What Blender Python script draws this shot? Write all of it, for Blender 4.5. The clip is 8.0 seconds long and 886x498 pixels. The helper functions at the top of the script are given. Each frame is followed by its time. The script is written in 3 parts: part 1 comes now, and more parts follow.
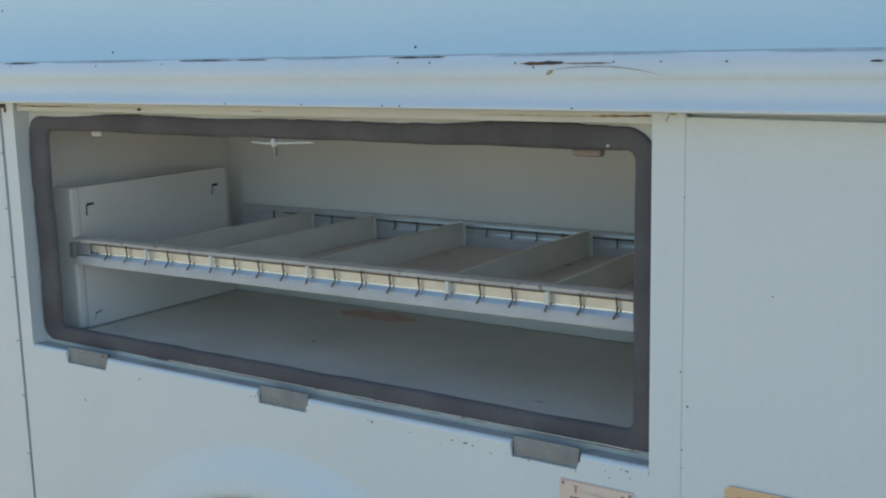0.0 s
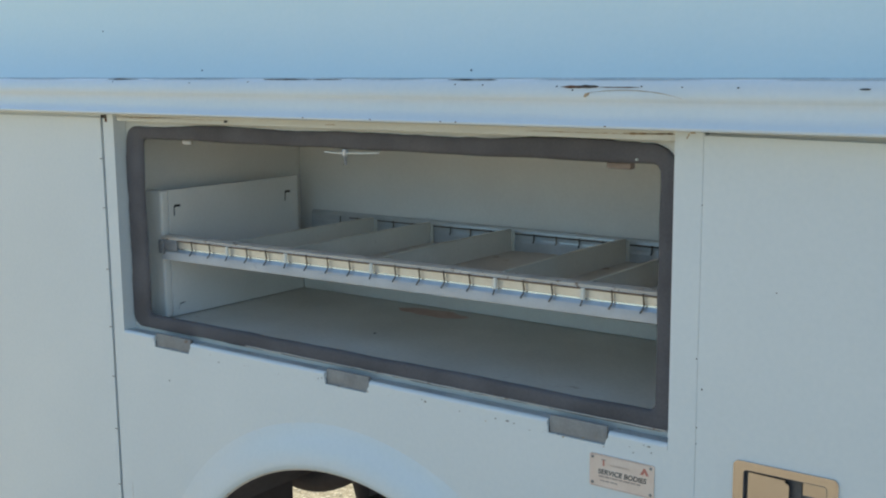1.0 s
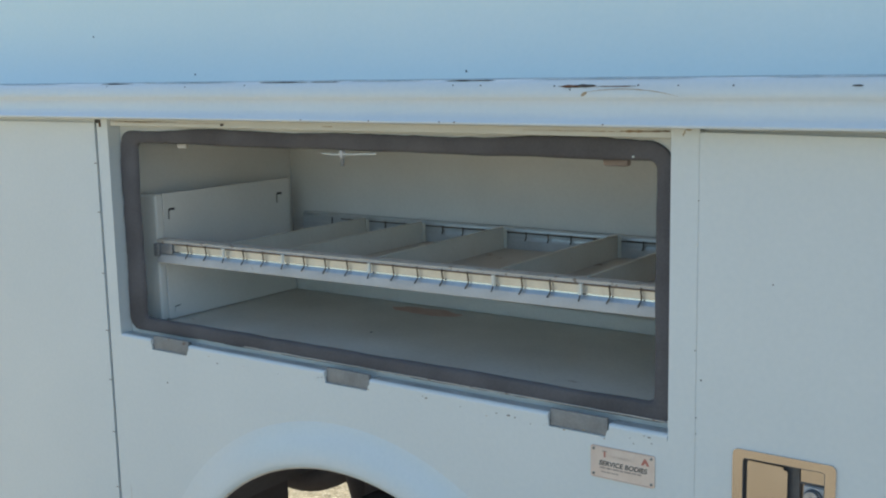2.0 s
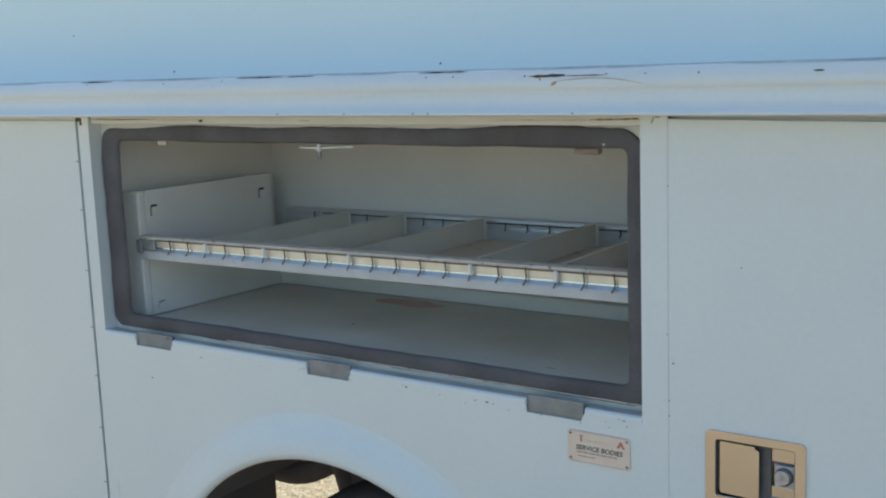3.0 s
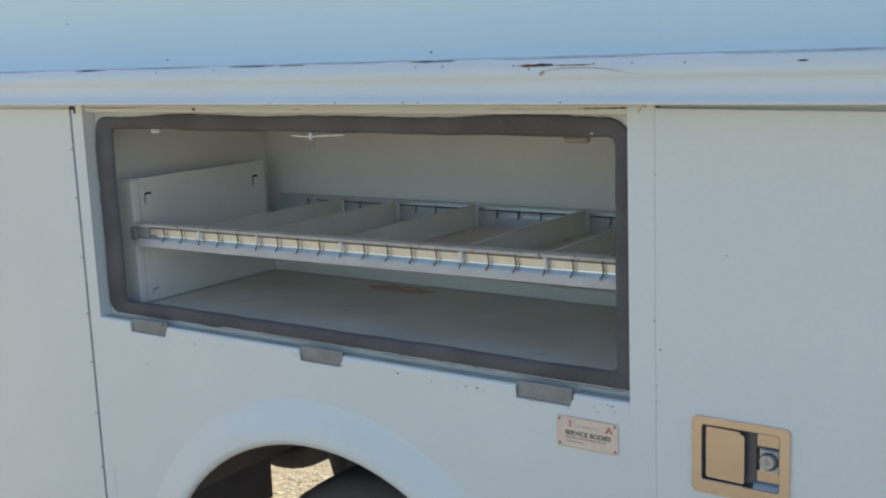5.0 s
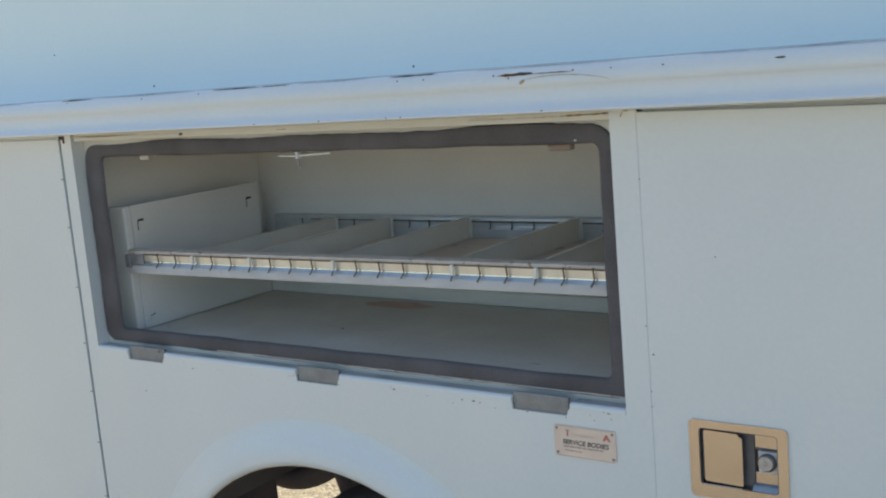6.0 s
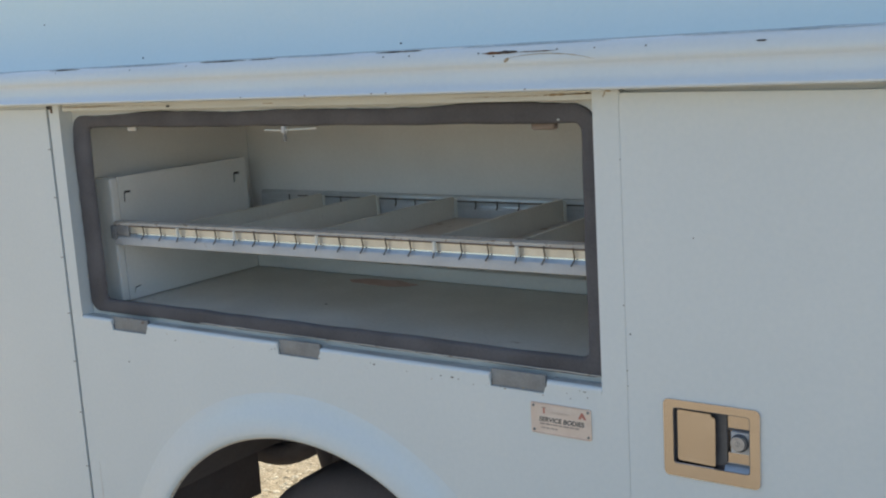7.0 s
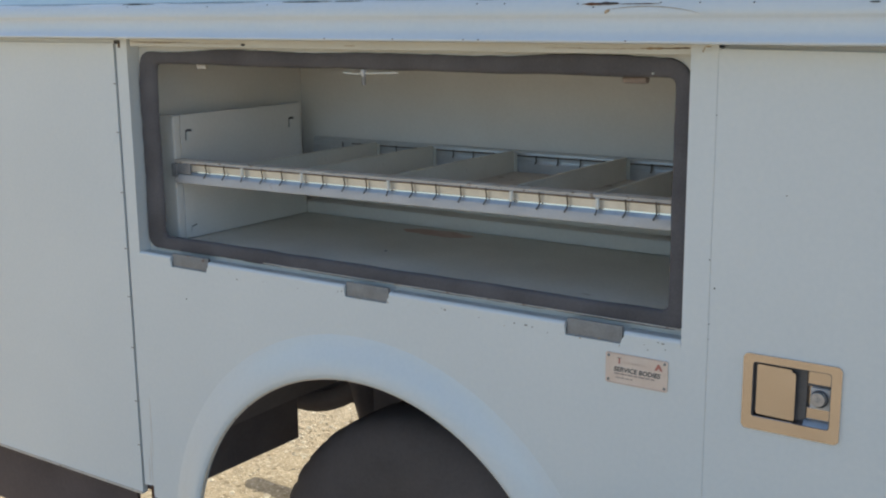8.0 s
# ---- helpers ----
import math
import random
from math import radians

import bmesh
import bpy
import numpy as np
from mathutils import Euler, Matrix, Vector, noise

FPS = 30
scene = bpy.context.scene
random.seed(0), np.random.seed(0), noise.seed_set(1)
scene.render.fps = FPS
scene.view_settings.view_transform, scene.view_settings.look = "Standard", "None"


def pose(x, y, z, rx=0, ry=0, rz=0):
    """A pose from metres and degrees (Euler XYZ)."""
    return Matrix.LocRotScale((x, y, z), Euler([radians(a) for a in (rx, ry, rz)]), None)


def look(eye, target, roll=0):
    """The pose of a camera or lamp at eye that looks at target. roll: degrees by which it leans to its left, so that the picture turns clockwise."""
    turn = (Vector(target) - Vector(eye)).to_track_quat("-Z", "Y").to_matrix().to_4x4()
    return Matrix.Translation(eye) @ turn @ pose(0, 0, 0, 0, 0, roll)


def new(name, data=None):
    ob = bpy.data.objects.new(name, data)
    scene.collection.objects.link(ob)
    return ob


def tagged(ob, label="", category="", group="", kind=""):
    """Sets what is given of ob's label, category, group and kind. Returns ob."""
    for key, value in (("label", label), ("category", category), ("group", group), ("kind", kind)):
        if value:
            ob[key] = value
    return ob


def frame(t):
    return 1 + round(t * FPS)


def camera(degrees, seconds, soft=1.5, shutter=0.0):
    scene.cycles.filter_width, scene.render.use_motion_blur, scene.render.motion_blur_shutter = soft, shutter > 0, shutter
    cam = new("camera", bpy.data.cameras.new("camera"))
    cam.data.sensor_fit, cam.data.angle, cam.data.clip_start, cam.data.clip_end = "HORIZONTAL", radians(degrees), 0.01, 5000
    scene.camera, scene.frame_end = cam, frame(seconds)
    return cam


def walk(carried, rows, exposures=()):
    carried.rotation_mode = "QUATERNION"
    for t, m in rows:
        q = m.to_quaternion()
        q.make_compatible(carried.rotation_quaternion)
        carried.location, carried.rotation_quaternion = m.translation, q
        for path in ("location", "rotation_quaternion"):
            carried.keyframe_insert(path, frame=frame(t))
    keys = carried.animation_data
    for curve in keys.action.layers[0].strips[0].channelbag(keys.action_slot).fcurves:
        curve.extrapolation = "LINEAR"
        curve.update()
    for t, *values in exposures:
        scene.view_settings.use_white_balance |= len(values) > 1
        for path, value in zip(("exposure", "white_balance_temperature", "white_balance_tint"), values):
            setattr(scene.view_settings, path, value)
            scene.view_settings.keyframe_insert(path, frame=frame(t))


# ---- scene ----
cam = camera(42.29, 8.0, soft=2.05)
# seconds, x, y, z, yaw, pitch, roll
PATH = [
    (0.0, 1.7531, -1.2378, 1.6115, 34.241, -10.118, 1.290),
    (0.2, 1.8387, -1.2686, 1.6295, 37.361, -9.476, 1.660),
    (0.3, 1.8682, -1.3131, 1.6335, 37.618, -9.658, 1.018),
    (0.4, 1.8955, -1.3099, 1.6248, 38.431, -9.133, 1.452),
    (0.5, 1.9150, -1.3297, 1.6139, 38.760, -8.328, 1.977),
    (0.7, 1.9165, -1.3676, 1.6127, 37.935, -8.484, 1.367),
    (0.8, 1.9097, -1.4012, 1.6246, 36.934, -9.326, 1.421),
    (1.0, 1.8827, -1.4023, 1.6199, 37.297, -9.193, 0.504),
    (1.1, 1.8730, -1.4028, 1.6276, 37.203, -9.676, 1.154),
    (1.3, 1.8653, -1.4026, 1.6217, 37.112, -9.244, 1.347),
    (1.5, 1.8642, -1.4258, 1.6169, 36.780, -9.104, 1.227),
    (1.7, 1.8630, -1.4379, 1.6182, 36.181, -9.033, 0.694),
    (2.8, 1.8990, -1.4740, 1.6265, 34.916, -9.953, 2.806),
    (3.0, 1.9041, -1.4543, 1.6148, 35.378, -9.377, 2.067),
    (3.3, 1.9134, -1.4551, 1.6224, 35.235, -9.565, 2.501),
    (3.5, 1.9135, -1.4689, 1.6188, 34.837, -9.416, 2.409),
    (3.8, 1.9154, -1.4803, 1.6150, 34.589, -9.268, 2.323),
    (4.0, 1.9188, -1.4629, 1.6071, 35.176, -9.526, 1.756),
    (4.2, 1.9204, -1.4661, 1.6120, 35.101, -9.690, 1.524),
    (5.3, 1.9255, -1.4514, 1.6243, 35.568, -10.291, 2.981),
    (5.5, 1.9290, -1.4414, 1.6196, 35.790, -10.104, 3.988),
    (5.8, 1.9430, -1.4303, 1.6179, 35.651, -9.521, 4.896),
    (6.0, 1.9464, -1.4354, 1.6202, 35.356, -9.514, 4.736),
    (6.3, 1.9492, -1.4418, 1.6177, 34.703, -8.518, 4.787),
    (6.5, 1.9583, -1.4401, 1.6100, 34.471, -9.193, 4.492),
    (6.6, 1.9634, -1.4266, 1.6147, 34.908, -10.177, 4.313),
    (6.8, 1.9619, -1.4139, 1.6101, 35.267, -10.101, 4.216),
    (7.0, 1.9679, -1.4359, 1.6059, 35.268, -10.211, 3.350),
    (7.2, 1.9871, -1.4190, 1.6062, 35.713, -10.150, 2.885),
    (7.4, 1.9938, -1.4405, 1.6175, 35.658, -10.832, 2.716),
    (7.5, 1.9988, -1.4387, 1.6104, 35.622, -10.756, 3.018),
    (7.6, 1.9842, -1.4511, 1.6090, 34.873, -11.343, 2.869),
    (7.7, 1.9709, -1.4593, 1.6194, 34.663, -12.309, 3.188),
    (7.8, 1.9267, -1.4764, 1.6213, 34.163, -12.850, 2.716),
    (7.9, 1.8886, -1.5020, 1.6141, 34.234, -13.039, 1.175),
    (8.0, 1.8542, -1.5462, 1.5820, 34.924, -11.836, 0.548),
]
walk(cam, [(t, pose(x, y, z, 90 + pitch, roll, yaw)) for t, x, y, z, yaw, pitch, roll in PATH],
     exposures=[(0.0, 0.37, 5900, -2), (1.5, 0.39, 5850, -2.5), (3.5, 0.38, 5990, 0.5), (5.5, 0.40, 6180, 3), (7.0, 0.34, 6210, 4.5), (8.0, 0.27, 6260, 5.5)])

# ---- light ----
SUN_WAY = Vector((-0.40, 0.66, 0.64)).normalized()      # towards the sun
world = bpy.data.worlds.new("sky")
scene.world = world
world.use_nodes = True
wn, wl = world.node_tree.nodes, world.node_tree.links
sky = wn.new("ShaderNodeTexSky")
sky.sky_type, sky.sun_disc = "NISHITA", False
sky.sun_elevation = math.asin(SUN_WAY.z)
sky.sun_rotation = math.atan2(SUN_WAY.x, SUN_WAY.y)
sky.air_density, sky.dust_density, sky.ozone_density = 1.0, 2.0, 0.6
wl.new(sky.outputs[0], wn["Background"].inputs[0])
wn["Background"].inputs[1].default_value = 0.172
sun = new("sun", bpy.data.lights.new("sun", "SUN"))
sun.data.energy, sun.data.angle, sun.data.color = 3.1, radians(0.53), (1.0, 0.93, 0.82)
sun.matrix_world = look(SUN_WAY * 30, (0, 0, 0))


# ---- materials ----
def mat(name, dark, light, rough=0.5, metal=0.0, scale=6.0, bump=0.0, grain=300.0, coat=0.0, speck=None, speck_scale=30.0,
        speck_at=0.78, stretch=(1, 1, 1), rough_vary=0.08, bump_coarse=0.0, relief=0.0006, islands=0.0):
    """Two-scale procedural surface: soft patches between two colours, fine grain, optional specks of a third colour."""
    m = bpy.data.materials.new(name)
    m.use_nodes = True
    n, l = m.node_tree.nodes, m.node_tree.links
    b = n["Principled BSDF"]
    co = n.new("ShaderNodeTexCoord")
    mp = n.new("ShaderNodeMapping")
    mp.inputs["Scale"].default_value = stretch
    l.new(co.outputs["Object"], mp.inputs[0])
    big = n.new("ShaderNodeTexNoise")
    big.inputs["Scale"].default_value, big.inputs["Detail"].default_value = scale, 5
    fine = n.new("ShaderNodeTexNoise")
    fine.inputs["Scale"].default_value, fine.inputs["Detail"].default_value = grain, 3
    for q in (big, fine):
        l.new(mp.outputs[0], q.inputs["Vector"])
    mixf = n.new("ShaderNodeMix")
    mixf.inputs[0].default_value = 0.3
    l.new(big.outputs[0], mixf.inputs[2]), l.new(fine.outputs[0], mixf.inputs[3])
    ramp = n.new("ShaderNodeValToRGB")
    ramp.color_ramp.elements[0].position, ramp.color_ramp.elements[1].position = 0.32, 0.68
    ramp.color_ramp.elements[0].color, ramp.color_ramp.elements[1].color = (*dark, 1), (*light, 1)
    if islands:
        geometry, share = n.new("ShaderNodeNewGeometry"), n.new("ShaderNodeMix")
        share.inputs[0].default_value = islands
        l.new(mixf.outputs[0], share.inputs[2]), l.new(geometry.outputs["Random Per Island"], share.inputs[3])
        mixf = share
    l.new(mixf.outputs[0], ramp.inputs[0])
    colour = ramp.outputs[0]
    if speck:
        sp = n.new("ShaderNodeTexNoise")
        sp.inputs["Scale"].default_value, sp.inputs["Detail"].default_value, sp.inputs["Roughness"].default_value = speck_scale, 6, 0.65
        l.new(mp.outputs[0], sp.inputs["Vector"])
        cut = n.new("ShaderNodeValToRGB")
        cut.color_ramp.elements[0].position, cut.color_ramp.elements[1].position = speck_at - 0.02, speck_at + 0.03
        l.new(sp.outputs[0], cut.inputs[0])
        mc = n.new("ShaderNodeMix")
        mc.data_type = "RGBA"
        l.new(cut.outputs[0], mc.inputs[0]), l.new(colour, mc.inputs[6])
        mc.inputs[7].default_value = (*speck, 1)
        colour = mc.outputs[2]
    l.new(colour, b.inputs["Base Color"])
    rr = n.new("ShaderNodeMapRange")
    rr.inputs[3].default_value, rr.inputs[4].default_value = max(0.02, rough - rough_vary), min(1, rough + rough_vary)
    l.new(big.outputs[0], rr.inputs[0]), l.new(rr.outputs[0], b.inputs["Roughness"])
    b.inputs["Metallic"].default_value = metal
    b.inputs["Coat Weight"].default_value, b.inputs["Coat Roughness"].default_value = coat, 0.12
    last = None
    for tex, amount, dist in ((big, bump_coarse, 0.004), (fine, bump, relief)):
        if amount:
            bp = n.new("ShaderNodeBump")
            bp.inputs["Strength"].default_value, bp.inputs["Distance"].default_value = amount, dist
            l.new(tex.outputs[0], bp.inputs["Height"])
            if last:
                l.new(last.outputs[0], bp.inputs["Normal"])
            l.new(bp.outputs[0], b.inputs["Normal"])
            last = bp
    return m


PAINT = mat("white_paint", (0.706, 0.735, 0.75), (0.785, 0.80, 0.80), rough=0.36, scale=2.2, bump=0.10, grain=120, coat=0.65, bump_coarse=0.04)
PAINT_IN = mat("compartment_paint", (0.762, 0.737, 0.705), (0.85, 0.826, 0.795), rough=0.5, scale=5, bump=0.15, grain=140,
               speck=(0.30, 0.15, 0.07), speck_scale=7, speck_at=0.74)
PAINT_DIRTY = mat("dusty_cream_paint", (0.68, 0.66, 0.61), (0.79, 0.775, 0.73), rough=0.55, scale=9, bump=0.2, grain=160,
                  speck=(0.20, 0.11, 0.05), speck_scale=22, speck_at=0.72, stretch=(1, 3, 4))
FLOOR_IN = mat("dusty_compartment_floor", (0.61, 0.575, 0.51), (0.79, 0.755, 0.685), rough=0.38, scale=6, bump=0.25, grain=120,
               speck=(0.36, 0.27, 0.20), speck_scale=14, speck_at=0.70)
# white shell whose base colour is tinted towards the sky it reflects
SHELL = mat("sky_tinted_gelcoat", (0.785, 0.85, 0.80), (0.85, 0.895, 0.84), rough=0.34, scale=1.6, bump=0.10, grain=120, coat=0.9, bump_coarse=0.05)
# darker, bluer copy of the galvanised steel: mirrored sky put into the colour
SKY_ZINC = mat("sky_toned_zinc", (0.40, 0.42, 0.44), (0.54, 0.56, 0.58), rough=0.4, metal=0.8, scale=40, bump=0.1, grain=200)
BACKZ = mat("dull_zinc", (0.46, 0.455, 0.45), (0.60, 0.595, 0.59), rough=0.5, metal=0.1, scale=20)
RUBBER = mat("rubber_gasket", (0.090, 0.081, 0.085), (0.146, 0.134, 0.140), rough=0.72, scale=14, bump=0.5, grain=220)
RUBBER.node_tree.nodes["Principled BSDF"].inputs["Specular IOR Level"].default_value = 0.3
HINGE = mat("grey_hinge_steel", (0.22, 0.205, 0.195), (0.34, 0.32, 0.305), rough=0.55, scale=30, bump=0.4, grain=260, speck=(0.16, 0.08, 0.05), speck_scale=40, speck_at=0.66)
STAINLESS = mat("stainless_steel", (0.51, 0.450, 0.42), (0.60, 0.537, 0.502), rough=0.2, metal=1.0, scale=12, bump=0.06, grain=240, rough_vary=0.05)
# the pale specks paint small glints among the scuffs
PADDLE = mat("scuffed_glinting_steel", (0.50, 0.437, 0.40), (0.60, 0.533, 0.49), rough=0.24, metal=1.0, scale=22, bump=0.1, grain=240, rough_vary=0.08,
             speck=(0.86, 0.82, 0.76), speck_scale=150, speck_at=0.73)
KEY_FACE = mat("tan_key_cylinder", (0.46, 0.40, 0.36), (0.62, 0.55, 0.50), rough=0.4, metal=0.2, scale=120)
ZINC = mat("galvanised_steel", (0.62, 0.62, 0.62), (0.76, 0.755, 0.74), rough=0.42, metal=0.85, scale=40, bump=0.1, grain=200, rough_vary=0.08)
WIRE = mat("dull_wire", (0.10, 0.085, 0.075), (0.20, 0.17, 0.14), rough=0.45, metal=0.6, scale=60)
# DARK, UNDER and TYRE are lifted above black: lens haze put into dusty tones
DARK = mat("dusty_hazed_undercoat", (0.122, 0.101, 0.104), (0.168, 0.141, 0.145), rough=0.85, scale=9, bump=0.6, grain=90, bump_coarse=0.4)
BLACK_STEEL = mat("black_steel", (0.040, 0.035, 0.036), (0.070, 0.061, 0.062), rough=0.8, scale=12, bump=0.5, grain=90)
BLACK_STEEL.node_tree.nodes["Principled BSDF"].inputs["Specular IOR Level"].default_value = 0.12
LOCK_GREY = mat("shaded_grey_steel", (0.10, 0.10, 0.11), (0.16, 0.16, 0.175), rough=0.45, metal=0.4, scale=30)
UNDER = mat("dusty_hazed_chassis_steel", (0.112, 0.092, 0.094), (0.158, 0.131, 0.134), rough=0.85, scale=12, bump=0.5, grain=90)
LOW_PANEL = mat("brown_black_panel", (0.098, 0.072, 0.068), (0.140, 0.106, 0.101), rough=0.85, scale=8, bump=0.4, grain=100)
TYRE = mat("tyre_rubber", (0.088, 0.073, 0.072), (0.128, 0.107, 0.106), rough=0.8, scale=10, bump=0.5, grain=120)
RUST = mat("rust", (0.07, 0.032, 0.018), (0.20, 0.085, 0.035), rough=0.9, scale=60, bump=0.6, grain=400)
RUST_PALE = mat("pale_rust_smear", (0.30, 0.20, 0.11), (0.52, 0.39, 0.25), rough=0.8, scale=70)
STREAK = mat("faint_water_streak", (0.66, 0.635, 0.61), (0.74, 0.725, 0.70), rough=0.4, scale=40, coat=0.6)
CHIP = mat("bare_dark_chip", (0.03, 0.03, 0.035), (0.10, 0.085, 0.07), rough=0.8, scale=80, bump=0.5)
SEAM_SHADE = mat("seam_shade", (0.32, 0.37, 0.40), (0.60, 0.66, 0.70), rough=0.7, scale=25, stretch=(0.6, 1, 1))
TRAY = mat("stained_tray", (0.54, 0.475, 0.42), (0.71, 0.66, 0.60), rough=0.55, scale=4, speck=(0.33, 0.22, 0.16), speck_scale=9, speck_at=0.60, bump=0.2)
STAIN = mat("rust_stain", (0.60, 0.385, 0.30), (0.72, 0.54, 0.455), rough=0.7, scale=40, bump=0.2)
PLATE = mat("faded_plate", (0.78, 0.60, 0.49), (0.86, 0.70, 0.59), rough=0.42, scale=30, coat=0.1)
INK = mat("black_ink", (0.05, 0.048, 0.05), (0.16, 0.14, 0.13), rough=0.6, scale=90)
INK_RED = mat("faded_red_ink", (0.50, 0.15, 0.11), (0.62, 0.25, 0.19), rough=0.6, scale=200)
INK_PALE = mat("worn_ink", (0.36, 0.26, 0.22), (0.56, 0.42, 0.35), rough=0.6, scale=200)
PALE_STEEL = mat("pale_dull_steel", (0.52, 0.495, 0.49), (0.64, 0.61, 0.60), rough=0.45, scale=18, bump=0.15, speck=(0.36, 0.30, 0.26), speck_scale=30, speck_at=0.68)
CREAM = mat("yellowed_paint", (0.53, 0.455, 0.385), (0.70, 0.62, 0.54), rough=0.55, scale=22, bump=0.3, speck=(0.34, 0.24, 0.17), speck_scale=60, speck_at=0.62)
BROWN_WIRE = mat("browned_wire", (0.17, 0.11, 0.07), (0.28, 0.19, 0.13), rough=0.55, metal=0.3, scale=60)
# ledge paint holds the seal's shade in its colour, besides grime
GRIME_SHADE = mat("grimy_shaded_ledge_paint", (0.30, 0.295, 0.29), (0.56, 0.555, 0.545), rough=0.4, scale=24, bump=0.2, grain=200, coat=0.4, speck=(0.20, 0.13, 0.08), speck_scale=40,
            speck_at=0.66, stretch=(0.5, 1, 1))
# paler, shinier zinc copy that paints the highlight along the bend
GLINT_ZINC = mat("glint_zinc_bend", (0.80, 0.80, 0.80), (0.90, 0.90, 0.89), rough=0.18, metal=1.0, scale=60, rough_vary=0.05)
BACK_GLINT = mat("clouded_glint_zinc", (0.45, 0.45, 0.45), (0.63, 0.63, 0.62), rough=0.36, metal=0.85, scale=14, rough_vary=0.1, stretch=(0.6, 1, 1))
END_GREY = mat("dark_grey_end", (0.20, 0.19, 0.195), (0.37, 0.36, 0.365), rough=0.5, metal=0.2, scale=45, bump=0.2, stretch=(0.5, 1, 1))
DIVIDER = mat("dull_divider_paint", (0.71, 0.675, 0.60), (0.82, 0.785, 0.71), rough=0.5, scale=9, bump=0.2, grain=150, speck=(0.34, 0.25, 0.18),
              speck_scale=16, speck_at=0.70)
DIVIDER_RIM = mat("worn_cream_rim", (0.66, 0.62, 0.54), (0.80, 0.76, 0.68), rough=0.5, scale=30, bump=0.2)
PLASTIC = mat("white_plastic", (0.70, 0.68, 0.62), (0.82, 0.80, 0.75), rough=0.4, scale=50)
AMBER = mat("amber_plastic", (0.27, 0.205, 0.175), (0.33, 0.25, 0.215), rough=0.35, scale=40)
SOIL = mat("dry_gravel_ground", (0.305, 0.222, 0.122), (0.635, 0.498, 0.310), rough=0.95, scale=26.0, bump=0.9, grain=95, speck=(0.84, 0.72, 0.50),
           speck_scale=75, speck_at=0.60, bump_coarse=0.9, relief=0.006)
STONE = mat("pale_pebble", (0.54, 0.41, 0.245), (0.89, 0.755, 0.53), rough=0.9, scale=25, bump=0.4, islands=0.75)


# ---- mesh helpers ----
def mesh_object(name, bm, material, smooth=False):
    bmesh.ops.recalc_face_normals(bm, faces=bm.faces)
    me = bpy.data.meshes.new(name)
    bm.to_mesh(me)
    bm.free()
    me.materials.append(material)
    if smooth:
        me.shade_smooth()
        me.set_sharp_from_angle(angle=radians(38))
    return new(name, me)


def part(name, bm, material, parent, label="", smooth=False):
    ob = mesh_object(name, bm, material, smooth)
    ob.parent = parent
    if label:
        tagged(ob, label)
    return ob


def thing(name, at, label, category, group="", kind=""):
    ob = new(name)
    ob.location = at
    return tagged(ob, label, category, group, kind)


def place(bm, at):
    bmesh.ops.translate(bm, verts=bm.verts, vec=[-a for a in at])
    return bm


def box(x0, x1, y0, y1, z0, z1, bevel=0.0, seg=2, bm=None):
    bm2 = bmesh.new()
    bmesh.ops.create_cube(bm2, size=1)
    bmesh.ops.scale(bm2, verts=bm2.verts, vec=(x1 - x0, y1 - y0, z1 - z0))
    bmesh.ops.translate(bm2, verts=bm2.verts, vec=((x0 + x1) / 2, (y0 + y1) / 2, (z0 + z1) / 2))
    if bevel:
        bmesh.ops.bevel(bm2, geom=bm2.edges[:], offset=bevel, segments=seg, affect="EDGES", profile=0.5)
    return merge(bm, bm2)


def merge(bm, other):
    if bm is None:
        return other
    me = bpy.data.meshes.new("tmp")
    other.to_mesh(me)
    other.free()
    bm.from_mesh(me)
    bpy.data.meshes.remove(me)
    return bm


def plate(outer, holes, y0, y1):
    """A sheet in the x-z plane from y0 (front) to y1, with an outline and holes given as (x, z) loops."""
    bm = bmesh.new()
    front, loops = [], []
    for loop in (outer, *holes):
        vs = [bm.verts.new((x, y0, z)) for x, z in loop]
        loops.append(vs)
        front += [bm.edges.new((a, b)) for a, b in zip(vs, vs[1:] + vs[:1])]
    bmesh.ops.triangle_fill(bm, use_beauty=True, use_dissolve=False, edges=front)
    faces = bm.faces[:]
    back = {}
    for vs in loops:
        for v in vs:
            back[v] = bm.verts.new((v.co.x, y1, v.co.z))
    for f in faces:
        bm.faces.new([back[v] for v in reversed(f.verts)])
    for vs in loops:
        for a, b in zip(vs, vs[1:] + vs[:1]):
            bm.faces.new((a, b, back[b], back[a]))
    return bm


def sweep(profile, path, closed=False, cap=False):
    """Join copies of a profile: path gives, for each station, a function from (u, v) to a point."""
    bm = bmesh.new()
    rows = [[bm.verts.new(at(u, v)) for u, v in profile] for at in path]
    pairs = list(zip(rows, rows[1:])) + ([(rows[-1], rows[0])] if closed else [])
    for r, s in pairs:
        for i in range(len(profile) - 1):
            bm.faces.new((r[i], r[i + 1], s[i + 1], s[i]))
    if cap:
        bm.faces.new(rows[0]), bm.faces.new(list(reversed(rows[-1])))
    return bm


def along_x(profile, xs, cap=False):
    """Extrude a (y, z) profile along x."""
    return sweep(profile, [(lambda u, v, x=x: (x, u, v)) for x in xs], cap=cap)


